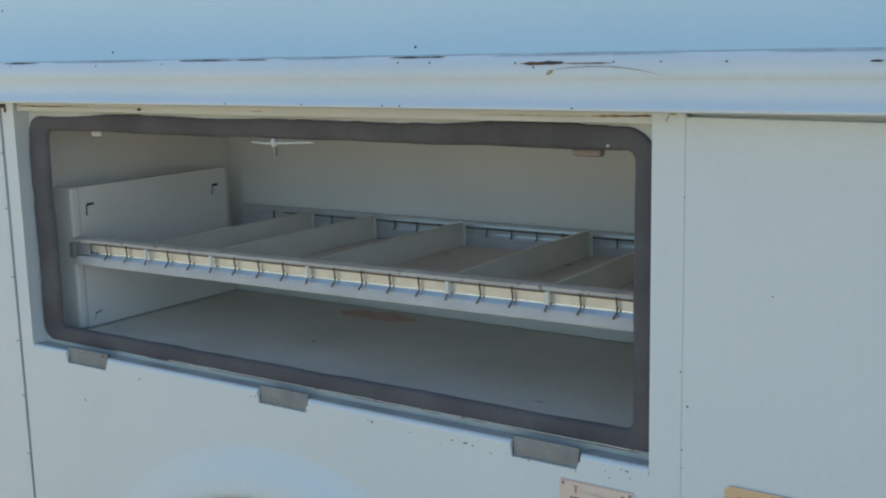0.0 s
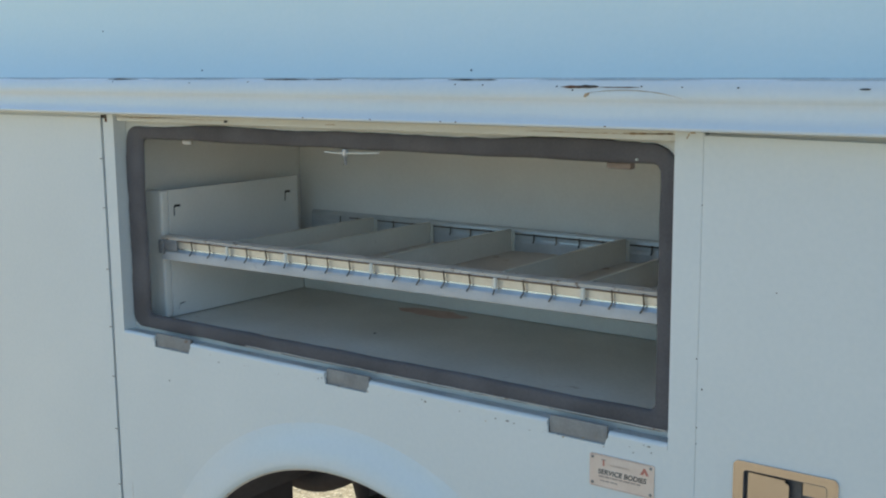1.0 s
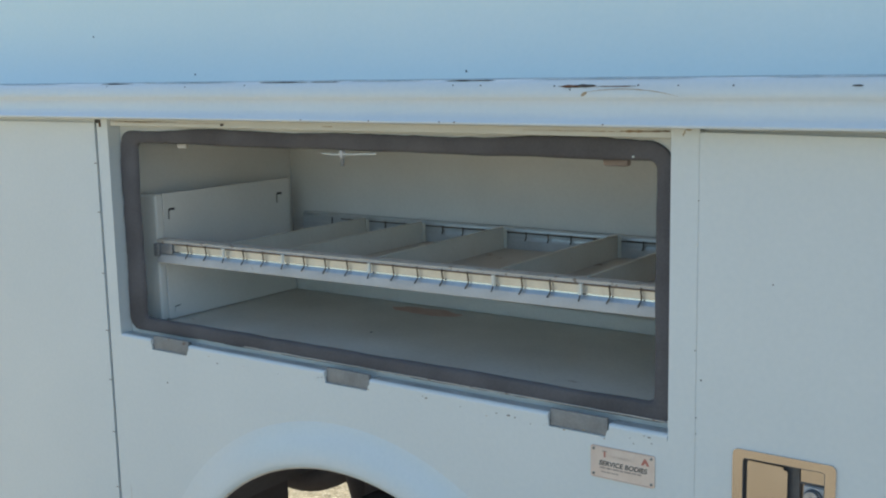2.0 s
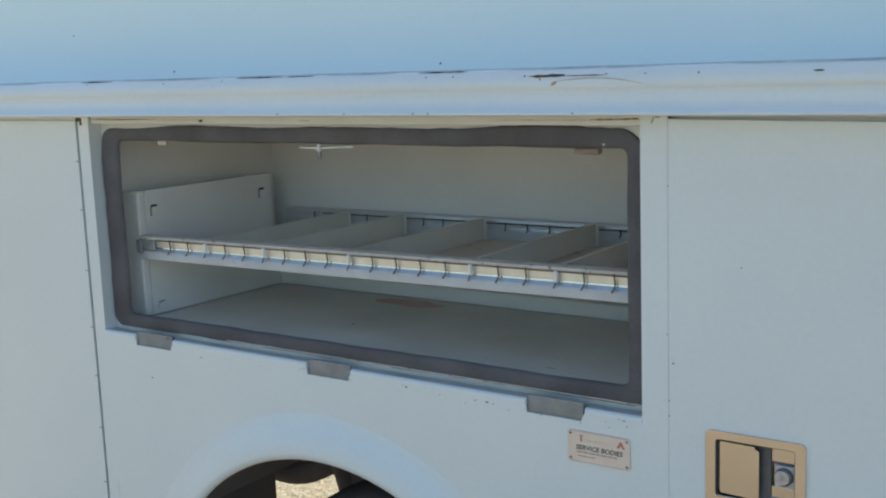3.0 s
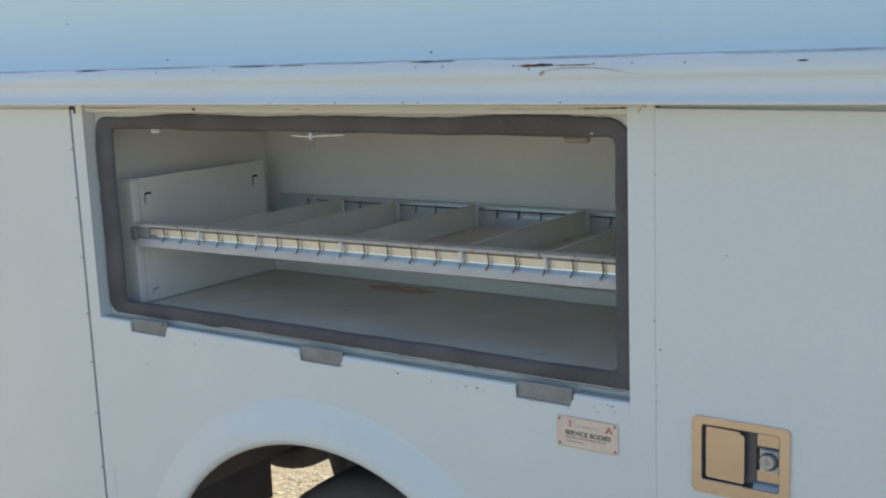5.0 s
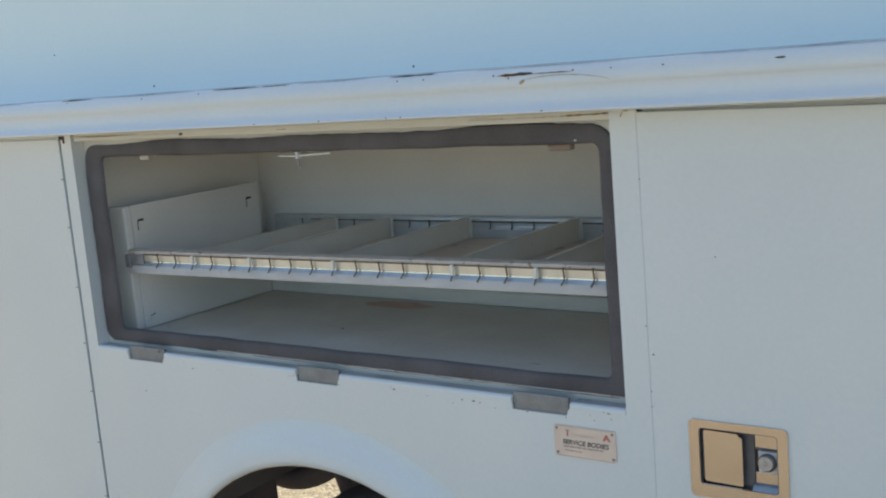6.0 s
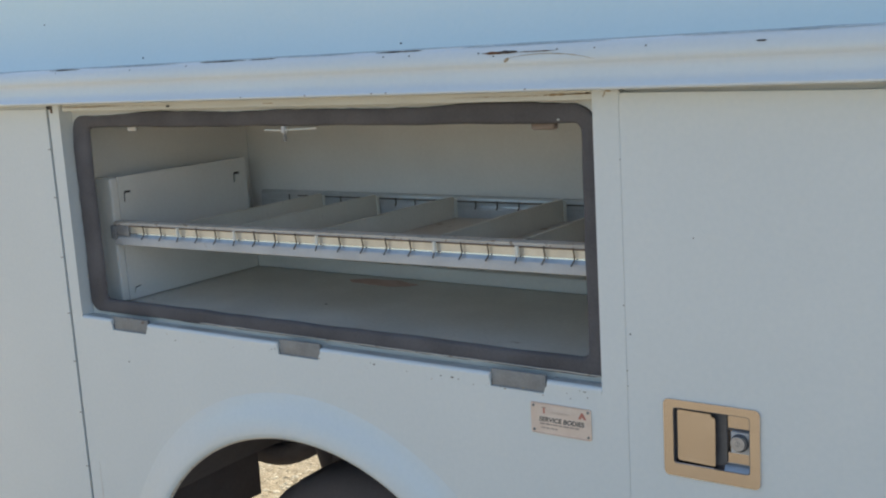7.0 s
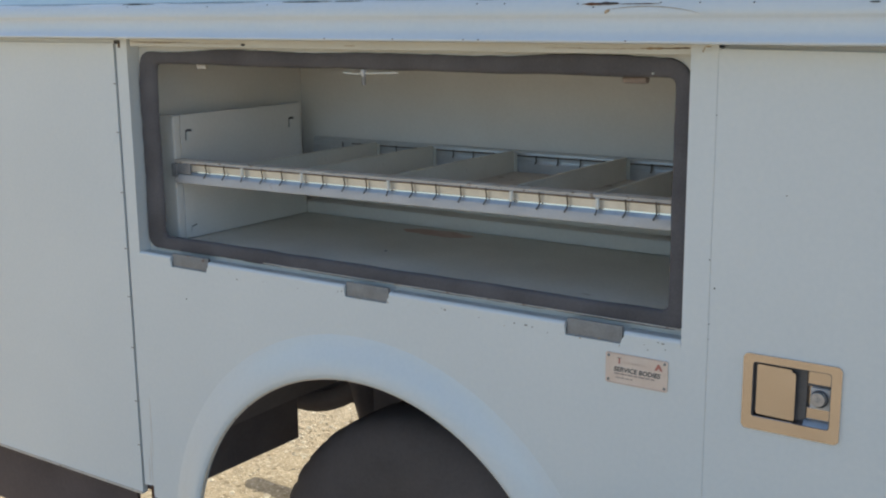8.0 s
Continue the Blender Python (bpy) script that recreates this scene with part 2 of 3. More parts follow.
def tube(points, radius, sides=8):
    bm = bmesh.new()
    rings = []
    pts = [Vector(p) for p in points]
    for i, p in enumerate(pts):
        d = (pts[min(i + 1, len(pts) - 1)] - pts[max(i - 1, 0)]).normalized()
        q = d.to_track_quat("Z", "Y")
        rings.append([bm.verts.new(p + q @ Vector((radius * math.cos(a), radius * math.sin(a), 0)))
                      for a in (2 * math.pi * k / sides for k in range(sides))])
    for r, s in zip(rings, rings[1:]):
        for k in range(sides):
            bm.faces.new((r[k], r[(k + 1) % sides], s[(k + 1) % sides], s[k]))
    bm.faces.new(rings[0]), bm.faces.new(rings[-1])
    return bm


def rounded(x0, x1, z0, z1, r, seg=6):
    """A rounded rectangle as an (x, z) loop."""
    out = []
    for cx, cz, a0 in ((x1 - r, z1 - r, 0), (x0 + r, z1 - r, 90), (x0 + r, z0 + r, 180), (x1 - r, z0 + r, 270)):
        for k in range(seg + 1):
            a = radians(a0 + 90 * k / seg)
            out.append((cx + r * math.cos(a), cz + r * math.sin(a)))
    return out


def lathe(profile, cx, cz, steps, a0=0.0, a1=360.0):
    """Turn an (r, y) profile round a line along y through (cx, cz)."""
    full = abs(a1 - a0) >= 360
    count = steps if full else steps + 1
    return sweep(profile, [(lambda r, y, a=radians(a0 + (a1 - a0) * k / steps): (cx + r * math.cos(a), y, cz + r * math.sin(a)))
                           for k in range(count)], closed=full)


# ---- ground ----
bm = bmesh.new()
N = 40
rows = []
for i in range(N + 1):
    row = []
    for j in range(N + 1):
        u, v = 2 * i / N - 1, 2 * j / N - 1
        x, y = 400 * u * abs(u) ** 2.5, 400 * v * abs(v) ** 2.5
        row.append(bm.verts.new((x, y, 0.015 * noise.noise((x * 0.6, y * 0.6, 0)) if abs(x) + abs(y) > 0.1 else 0)))
    rows.append(row)
for i in range(N):
    for j in range(N):
        bm.faces.new((rows[i][j], rows[i + 1][j], rows[i + 1][j + 1], rows[i][j + 1]))
ground = mesh_object("ground", bm, SOIL, smooth=True)
tagged(ground, "dry tan gravelly ground in sunlight", "ground", kind="structure")

rng = random.Random(4)
gv, gf = [], []
for _ in range(9000):
    x, y = rng.uniform(-1.9, 0.0), rng.uniform(0.6, 2.4)
    r = 0.0026 + 0.010 * rng.random() ** 4
    k0, sx, sy, sz, turn = len(gv), r * rng.uniform(0.8, 1.5), r * rng.uniform(0.7, 1.2), r * rng.uniform(0.25, 0.5), rng.uniform(0, 6.3)
    z = 0.015 * noise.noise((x * 0.6, y * 0.6, 0))
    for px, py, pz in ((1, 0, 0), (0.4, 0.9, 0.1), (-0.8, 0.6, 0), (-0.9, -0.5, 0.1), (0.3, -1, 0), (0.3, 0.2, 1), (-0.4, -0.2, 0.9)):
        a, b = px * sx, py * sy
        gv.append((x + a * math.cos(turn) - b * math.sin(turn), y + a * math.sin(turn) + b * math.cos(turn), z + pz * sz))
    gf += [[k0 + q for q in f] for f in ((0, 1, 5), (1, 2, 6), (1, 6, 5), (2, 3, 6), (3, 4, 6), (4, 5, 6), (4, 0, 5))]
me = bpy.data.meshes.new("gravel")
me.from_pydata(gv, [], gf)
me.materials.append(STONE)
tagged(new("gravel", me), "loose pale pebbles scattered on the dry ground", "gravel", kind="stuff")

# ---- the truck body ----
truck = thing("utility_truck", (0, 0, 0), "white painted steel utility truck body with an open side compartment", "truck")

X_SEAM, X_RSEAM, Z_BOT, Z_RAIL = -0.0355, 1.2425, 0.547, 1.530
OPEN = (0.0, 1.2015, 1.0970, 1.540)                 # opening in the outer skin
TABS = ((0.0925, 0.1965), (0.5505, 0.648), (1.0045, 1.1035))
AX, AZ, AR = 0.5865, 0.4778, 0.4460               # wheel arch at the flare's lip

# outer skin between the doors, with the wheel arch and the compartment opening
hr = AR + 0.012
dx = math.sqrt(hr * hr - (Z_BOT - AZ) ** 2)
a_end = math.degrees(math.asin((Z_BOT - AZ) / hr))
arch = [(AX + hr * math.cos(radians(a)), AZ + hr * math.sin(radians(a))) for a in np.linspace(180 - a_end, a_end, 49)]
outer = [(X_SEAM + 0.003, Z_BOT + 0.024), (-0.010, Z_BOT + 0.026), (-0.003, Z_BOT)] + arch + [(X_RSEAM, Z_BOT), (X_RSEAM, Z_RAIL + 0.02), (X_SEAM + 0.003, Z_RAIL + 0.02)]
x0, x1, z0, z1 = OPEN
ZL = z0 - 0.011                                      # sheet edge behind the rolled lip
hole = [(x0, z1), (x0, ZL)]
for a, b in TABS:
    hole += [(a, ZL), (a + 0.001, z0 - 0.0235), (b - 0.002, z0 - 0.0235), (b + 0.001, ZL - 0.003), (b + 0.004, ZL)]
hole += [(x1, ZL), (x1, z1)]
part("side_panel", plate(outer, [hole], 0.0, 0.004), PAINT, truck, "white painted steel side skin")

# rolled lower edge of the opening between the hinge recesses
edges = [x0] + [v for a, b in TABS for v in (a, b + 0.004)] + [x1]
roll = [(0.0035, z0 - 0.0125), (-0.0006, z0 - 0.0125)]
roll += [(0.0054 - 0.0062 * math.cos(radians(k)), z0 - 0.0080 + 0.0062 * math.sin(radians(k))) for k in range(0, 91, 10)]
roll += [(0.0068, z0 - 0.0020), (0.0068, z0 - 0.0125)]
for a, b in zip(edges[::2], edges[1::2]):
    part("ledge", box(a + 0.0005, b - 0.0005, 0.0070, 0.0258, z0 - 0.0125, z0 - 0.0026), GRIME_SHADE, truck, "ledge darkened by grime and painted shade under the seal")
    part("opening_lip", along_x(roll, (a + 0.0005, b - 0.0005), cap=True), PAINT, truck, smooth=True)
for a, b in TABS:
    bm = box(a + 0.001, b - 0.0005, 0.0045, 0.010, z0 - 0.029, z0 + 0.004, 0.0015)
    bm = merge(bm, tube([(a + 0.002, 0.0095, z0 - 0.001), (b - 0.002, 0.0095, z0 - 0.001)], 0.004, 10))
    part("hinge_leaf", bm, HINGE, truck, "grey steel hinge leaf in a cut-out", smooth=True)

# jambs between the skin and the gasket frame
YF = 0.026
part("jamb", box(x0 - 0.0175, x0 - 0.0005, 0.0045, 0.06, 1.06, 1.545), PAINT, truck)
part("jamb", box(x1 + 0.0005, x1 + 0.004, 0.0045, 0.06, 1.06, 1.545), PAINT, truck)
inner = rounded(0.042, 1.176, 1.120, 1.492, 0.012)
part("gasket_frame", plate([(x0, 1.075), (x1, 1.075), (x1, 1.545), (x0, 1.545)], [inner], YF + 0.004, YF + 0.007), PAINT_DIRTY, truck,
     "dusty cream inner frame behind the seal")

# rubber seal: a soft bulb with a wavy outer edge and rounded corners
seal_out = rounded(0.0015, 1.2000, 1.1010, 1.5065, 0.026, 8)
for k in range(9):                                   # one upper corner is cut wider
    a = radians(90 * k / 8)
    seal_out[k] = (1.1975 - 0.046 + 0.046 * math.cos(a), 1.5065 - 0.046 + 0.046 * math.sin(a))
seal_in = rounded(0.0530, 1.1670, 1.1300, 1.4800, 0.011, 8)
dense = []
for k in range(len(seal_out)):
    a, b = seal_out[k], seal_out[(k + 1) % len(seal_out)]
    c, d = seal_in[k], seal_in[(k + 1) % len(seal_in)]
    steps = max(1, int(math.dist(a, b) / 0.012))
    for q in range(steps):
        f = q / steps
        dense.append((a[0] + (b[0] - a[0]) * f, a[1] + (b[1] - a[1]) * f, c[0] + (d[0] - c[0]) * f, c[1] + (d[1] - c[1]) * f))
stations = []
for xo, zo, xi, zi in dense:
    top = 1.0 if zi > 1.47 else 0.0
    zo += 0.004 * top * min(1.0, max(0.0, (xo - 0.70) / 0.40))         # stands a little higher towards one end
    wob = 1 + (0.16 + 0.05 * top) * noise.noise((xo * 7, zo * 9, 3.1)) + 0.05 * noise.noise((xo * 40, zo * 40, 7.0))
    wob = min(wob, 1.0 + (0.25 * top if 0.10 < xo < 1.10 else 0.0))
    wi = 0.06 * noise.noise((xi * 12, zi * 12, 9.0))
    stations.append(lambda u, v, xo=xo, zo=zo, xi=xi, zi=zi, w=wob, wi=wi: (
        xi + (xo - xi) * ((0.5 + 0.5 * u) * w + (wi if u < 0 else 0)), YF + 0.004 - v, zi + (zo - zi) * ((0.5 + 0.5 * u) * w + (wi if u < 0 else 0))))
prof = [(-1, 0.0), (-0.95, 0.0030), (-0.82, 0.0058), (-0.60, 0.0070), (-0.2, 0.0074), (0.35, 0.0074), (0.75, 0.0071), (0.92, 0.0060), (0.985, 0.0034), (1, 0.0)]
part("rubber_seal", sweep(prof, stations, closed=True), RUBBER, truck, "weathered dark rubber seal round the opening", smooth=True)

# compartment liner
LX0, LX1, LY, LZ0, LZ1 = -0.013, 1.2, 0.530, 1.1075, 1.510
part("liner_floor", box(LX0, LX1, YF + 0.008, LY, LZ0 - 0.004, LZ0), FLOOR_IN, truck, "dusty dull compartment floor")
part("liner_back", box(LX0, LX1, LY, LY + 0.004, LZ0 - 0.004, LZ1 + 0.004), PAINT_IN, truck)
part("liner_back_step", box(LX0 + 0.049, LX1 - 0.01, 0.4815, 0.529, LZ0 + 0.0005, LZ0 + 0.031, 0.004), PAINT_IN, truck, smooth=True)
part("liner_side", box(LX0 - 0.0045, LX0 - 0.0005, 0.0605, LY, LZ0 - 0.004, LZ1), PAINT_IN, truck)
part("liner_side", box(LX1 + 0.0005, LX1 + 0.0045, 0.0605, LY, LZ0 - 0.004, LZ1), PAINT_IN, truck)
part("liner_top", box(LX0, LX1, YF + 0.008, LY, LZ1, LZ1 + 0.004), PAINT_IN, truck)

# slotted shelf standards at both ends
for side in (0, 1):
    xs = 0.037 if side == 0 else 1.166
    s = 1 if side == 0 else -1
    lo, hi = sorted((xs - 0.003 * s, xs))
    zt, reach = 1.371, 0.0495 if side == 0 else 0.034
    bm = plate([(0.097, LZ0 + 0.002), (0.481, LZ0 + 0.002), (0.481, 1.238), (0.468, 1.240), (0.468, zt), (0.097, zt)], [
        [(0.1085, 1.3175), (0.1135, 1.3170), (0.1140, 1.3330), (0.1165, 1.3355), (0.129, 1.3350), (0.129, 1.3400), (0.1125, 1.3405), (0.1095, 1.3370)],
        [(0.4255, 1.3175), (0.4305, 1.3170), (0.4310, 1.3330), (0.4335, 1.3355), (0.446, 1.3350), (0.446, 1.3400), (0.4295, 1.3405), (0.4265, 1.3370)],
        [(0.1105, 1.1225), (0.1128, 1.1225), (0.1155, 1.1318), (0.1300, 1.1342), (0.1300, 1.1370), (0.1138, 1.1345)]], lo, hi)
    for v in bm.verts:
        v.co = Vector((v.co.y, v.co.x, v.co.z))
    # front return flange, stepping back to the wall
    bm = merge(bm, box(min(xs - reach * s, xs), max(xs - reach * s, xs), 0.078, 0.097, LZ0 + 0.002, zt, 0.004))
    part("slotted_standard", bm, PAINT_IN, truck, "painted steel shelf support panel with slots")
    # black sheet added behind the slots to give them their shade
    part("slot_shade", box(min(xs - 0.0060 * s, xs - 0.0045 * s), max(xs - 0.0060 * s, xs - 0.0045 * s), 0.101, 0.466, LZ0 + 0.01, 1.36), BLACK_STEEL, truck)

# drip rail above the openings, with a lower cove and a rolled top
RAIL = [(0.006, 1.533), (-0.04, 1.5308), (-0.0455, 1.5317), (-0.0466, 1.5326), (-0.0468, 1.5352), (-0.0446, 1.5374), (-0.0408, 1.5410), (-0.0383, 1.5455), (-0.037, 1.551), (-0.0363, 1.559), (-0.036, 1.566), (-0.0366, 1.568), (-0.0378, 1.57), (-0.0382, 1.574), (-0.0377, 1.58), (-0.036, 1.5865), (-0.033, 1.5925), (-0.029, 1.597), (-0.0262, 1.5983), (-0.0245, 1.5972), (-0.0225, 1.585), (0.12, 1.5845)]
XL, XR = -1.00, 3.40


def rail_y(z):
    pts = [p for p in RAIL if p[0] < -0.026][1:]
    for (ya, za), (yb, zb) in zip(pts, pts[1:]):
        if za <= z <= zb:
            return ya + (yb - ya) * (z - za) / (zb - za)
    return pts[-1][0]


part("drip_rail", along_x(RAIL, list(np.linspace(XL, XR, 40))), PAINT, truck, "white painted steel drip rail", smooth=True)
# grey bead draws the dark of the shadow gap between rail and shell
bm = tube([(XL + (XR - XL) * k / 90, -0.0268 + 0.0008 * noise.noise((k * 0.9, 1, 1)), 1.5976 + 0.0009 * noise.noise((k * 0.7, 5, 1))) for k in range(91)], 0.0016, 7)
part("seam_shade_bead", bm, SEAM_SHADE, truck, "grey bead standing in for the shaded gap along the seam", smooth=True)
part("header_strip", box(x0 + 0.001, x1 - 0.001, 0.0065, 0.0255, 1.5145, 1.5340, 0.002), PAINT_DIRTY, truck, "dirty cream header strip with rust")

# roof shell, leaning in above the rail; its unseen top is raised to keep sun off the rail
half = [(0.104, 1.5845), (0.116, 1.600), (0.129, 1.620), (0.142, 1.645), (0.153, 1.675), (0.161, 1.710), (0.168, 1.760), (0.178, 1.85), (0.195, 2.00), (0.225, 2.12), (0.28, 2.20), (0.40, 2.26), (0.65, 2.29), (1.0, 2.30)]
shell = half + [(2.0 - y, z) for y, z in reversed(half[:-1])]
# foot flared to grade the sky reflection from bottom to top
part("roof_shell", along_x(shell, list(np.linspace(XL, XR, 24))), SHELL, truck, "white glossy upper shell with a sky tint in its colour, flared at its foot", smooth=True)
# closing walls of the body: far side, ends, floor
part("far_side", box(XL, XR, 1.996, 2.0, 0.90, 1.6005), PAINT, truck)
for xe in (XL, XR):
    bm = plate([(0.004, 0.90), (1.996, 0.90), (1.996, 1.60)] + [(y, z) for y, z in reversed(shell)] + [(0.004, 1.60)], [], xe, xe + 0.004)
    for v in bm.verts:
        v.co = Vector((v.co.y, v.co.x, v.co.z))
    part("end_wall", bm, PAINT, truck)
part("bed_floor", box(XL + 0.005, XR - 0.005, 0.42, 1.99, 0.86, 0.895), DARK, truck)

# compartment doors at both sides of the open bay
def door(xa, xb, name_label, holes=(), rise=0.0):
    """A closed door leaf; its top edge may rise towards xa, where the gap narrows."""
    edge = rounded(xa, xb, Z_BOT, 1.5205, 0.002, 3)
    edge[4:8] = [(x, z + rise) for x, z in edge[4:8]]
    edge.insert(4, (xa + 0.30, 1.5205))
    bm = plate(edge, holes, -0.001, 0.012)
    bmesh.ops.bevel(bm, geom=[e for e in bm.edges if e.calc_face_angle(0) > 1.2 and all(v.co.y < 0 for v in e.verts)], offset=0.0025, segments=3, affect="EDGES", profile=0.6)
    return part("compartment_door", bm, PAINT, truck, name_label, smooth=True)


door_l = door(-0.775, X_SEAM - 0.0035, "closed white painted compartment door")
door_r = door(X_RSEAM + 0.0022, 2.02, "closed white painted compartment door with a paddle latch", [rounded(1.3125, 1.4275, 1.0000, 1.0850, 0.006)], 0.0035)
part("side_panel", box(XL, -0.7785, 0.0, 0.02, Z_BOT, 1.5285, 0.003), PAINT, truck)
part("side_panel", box(2.0235, XR, 0.0, 0.02, Z_BOT, 1.5285, 0.003), PAINT, truck)
part("door_seam", box(X_SEAM - 0.0033, X_SEAM + 0.0028, 0.012, 0.03, Z_BOT + 0.03, 1.5255), BLACK_STEEL, truck)
part("door_seam", box(X_RSEAM + 0.0002, X_RSEAM + 0.0020, 0.0004, 0.03, Z_BOT, 1.5255), PAINT, truck)
part("door_head", box(-0.775, X_SEAM - 0.006, 0.006, 0.03, 1.5208, 1.5285), PAINT, truck)
part("door_head", box(X_RSEAM + 0.0022, 2.02, 0.0130, 0.03, 1.5208, 1.5285), PAINT, truck)
for z in (1.439, 1.340, 1.215, 1.096, 0.992, 0.88, 0.76, 0.66):
    part("hinge_knuckle", tube([(X_SEAM - 0.010, -0.0010, z), (X_SEAM - 0.0030, -0.0012, z + 0.0005)], 0.0012, 6), HINGE, truck)

part("door_hem", box(-0.770, X_SEAM - 0.0045, -0.0030, 0.004, Z_BOT - 0.0015, Z_BOT + 0.0045, 0.0012), CREAM, door_l, "yellowed folded hem")

# lower corner under the seam: a worn, rusty fold
part("corner_fold", box(-0.0125, -0.0035, -0.0015, 0.012, Z_BOT - 0.006, Z_BOT + 0.027, 0.002), RUST, truck, "rusted lower corner fold")

# wheel arch flare
FL = [(AR - 0.002, -0.004), (AR - 0.0025, -0.010), (AR - 0.0015, -0.0165), (AR + 0.003, -0.0198), (AR + 0.010, -0.0205), (AR + 0.022, -0.0185), (AR + 0.038, -0.0135),
      (AR + 0.052, -0.0080), (AR + 0.064, -0.0035), (AR + 0.074, -0.0012), (AR + 0.080, 0.0005)]
part("wheel_flare", lathe(FL, AX, AZ, 72, a_end - 1.0, 181.0 - a_end), PAINT, truck, "pressed flare round the wheel arch", smooth=True)

hem = [(AR - 0.0030 + 0.0022 * math.cos(radians(k)), -0.0120 + 0.0022 * math.sin(radians(k))) for k in range(0, 361, 60)]
part("flare_hem", lathe(hem, AX, AZ, 72, a_end - 1.0, 181.0 - a_end), CREAM, truck, "yellowed folded hem of the wheel arch", smooth=True)

# wheel well, dark with undercoat
well = [(AR + 0.020, 0.036), (AR + 0.024, 0.20), (AR + 0.024, 0.41)]
part("wheel_well", lathe(well, AX, AZ, 36, 25, 146), DARK, truck, "black undercoated wheel well")
part("well_wall", box(0.016, 0.020, 0.02, 0.440, 0.5475, 1.05), DARK, truck)
part("well_back", box(0.021, 1.30, 0.440, 0.450, 0.74, 1.08), DARK, truck)
part("locker_floor", box(XL + 0.006, 0.0155, 0.02, 0.44, Z_BOT + 0.002, Z_BOT + 0.012), DARK, truck)
part("locker_floor", box(1.10, XR - 0.006, 0.02, 0.40, Z_BOT + 0.002, Z_BOT + 0.012), DARK, truck)
part("frame_rail", box(XL + 0.02, XR - 0.02, 0.62, 0.70, 0.585, 0.86, 0.01), UNDER, truck)
part("frame_rail", box(XL + 0.02, XR - 0.02, 1.30, 1.38, 0.62, 0.86, 0.01), UNDER, truck)
spring = [(x, 0.60, 0.576 + 2.0 * (x + 0.105) ** 2) for x in np.linspace(-0.40, 0.20, 22)]
part("leaf_spring", tube(spring, 0.028, 10), UNDER, truck, smooth=True)
part("shock_absorber", tube([(0.197, 0.60, 0.36), (0.1160, 0.60, 0.61), (0.057, 0.60, 0.80)], 0.036, 14), UNDER, truck, smooth=True)
part("axle", tube([(AX, 0.30, 0.39), (AX, 1.7, 0.39)], 0.06, 14), DARK, truck, smooth=True)
# unseen pipe added to cast the dark shadow on the sunlit ground
bm = tube([(-1.010, 1.440, 0.34), (-0.30, 1.425, 0.34), (0.2, 1.30, 0.45)], 0.030, 14)
dome = bmesh.ops.create_uvsphere(bm, u_segments=14, v_segments=8, radius=0.030)
bmesh.ops.translate(bm, verts=dome["verts"], vec=(-1.010, 1.440, 0.34))
part("shadow_pipe", bm, BLACK_STEEL, truck, smooth=True)
part("well_back", box(0.25, 1.30, 0.452, 0.460, 0.50, 0.7395), DARK, truck)
# dark panel added to fill the space below the door
part("lower_panel", box(XL + 0.01, -0.136, 0.060, 0.072, 0.36, 0.546, 0.003), LOW_PANEL, truck, "dark brown-black panel below the door", smooth=True)


def wheel(y0, y1):
    """A steel wheel with its tyre, outer face at y0."""
    rim = [(0.02, y0 + 0.06), (0.10, y0 + 0.055), (0.15, y0 + 0.075), (0.19, y0 + 0.03), (0.215, y0 + 0.012), (0.222, y0 + 0.014), (0.215, y0 + 0.03), (0.21, y1 - 0.03)]
    w = part("wheel", lathe(rim, AX, 0.387, 40), DARK, truck, "dark steel wheel", smooth=True)
    m = (y0 + y1) / 2
    tyre = [(0.216, y0 + 0.018), (0.24, y0 + 0.004), (0.29, y0 - 0.004), (0.34, y0 + 0.002), (0.375, y0 + 0.014), (0.394, y0 + 0.030), (0.401, y0 + 0.055), (0.403, m),
            (0.401, y1 - 0.055), (0.394, y1 - 0.03), (0.375, y1 - 0.014), (0.34, y1 - 0.002), (0.216, y1 - 0.018)]
    rings = []
    for k in range(160):                                 # sipes cut the tread at every fourth step
        a, cut = 2 * math.pi * k / 160, 0.0045 if k % 4 == 3 else 0.0
        rings.append(lambda r, y, a=a, cut=cut: (AX + (r - (cut if r > 0.39 else 0)) * math.cos(a), y, 0.387 + (r - (cut if r > 0.39 else 0)) * math.sin(a)))
    bm = sweep(tyre, rings, closed=True)
    part("tyre", bm, TYRE, w, "black worn tyre", smooth=True)


wheel(0.155, 0.385)
wheel(1.615, 1.845)

# paddle latch set into the closed door
B = (1.2996, 1.4400, 0.9820, 1.0950)
R = (1.3140, 1.4260, 1.0010, 1.0838)
bm = plate(rounded(*B, 0.008), [rounded(*R, 0.005)], -0.0042, -0.0010)
bmesh.ops.bevel(bm, geom=[e for e in bm.edges if e.calc_face_angle(0) > 1.2 and all(v.co.y < -0.003 for v in e.verts)], offset=0.0011, segments=2, affect="EDGES")
bezel = part("latch_bezel", bm, STAINLESS, door_r, "brushed stainless latch bezel", smooth=True)
bm = bmesh.new()
for lo, hi in ((rounded(*R, 0.005), rounded(R[0] + 0.001, R[1] - 0.001, R[2] + 0.006, R[3] - 0.003, 0.004)),):
    a = [bm.verts.new((x, -0.0040, z)) for x, z in lo]
    b = [bm.verts.new((x, 0.016, z)) for x, z in hi]
    for k in range(len(a)):
        bm.faces.new((a[k], a[(k + 1) % len(a)], b[(k + 1) % len(a)], b[k]))
    bm.faces.new(b)
part("latch_recess", bm, STAINLESS, door_r, "stainless latch recess")
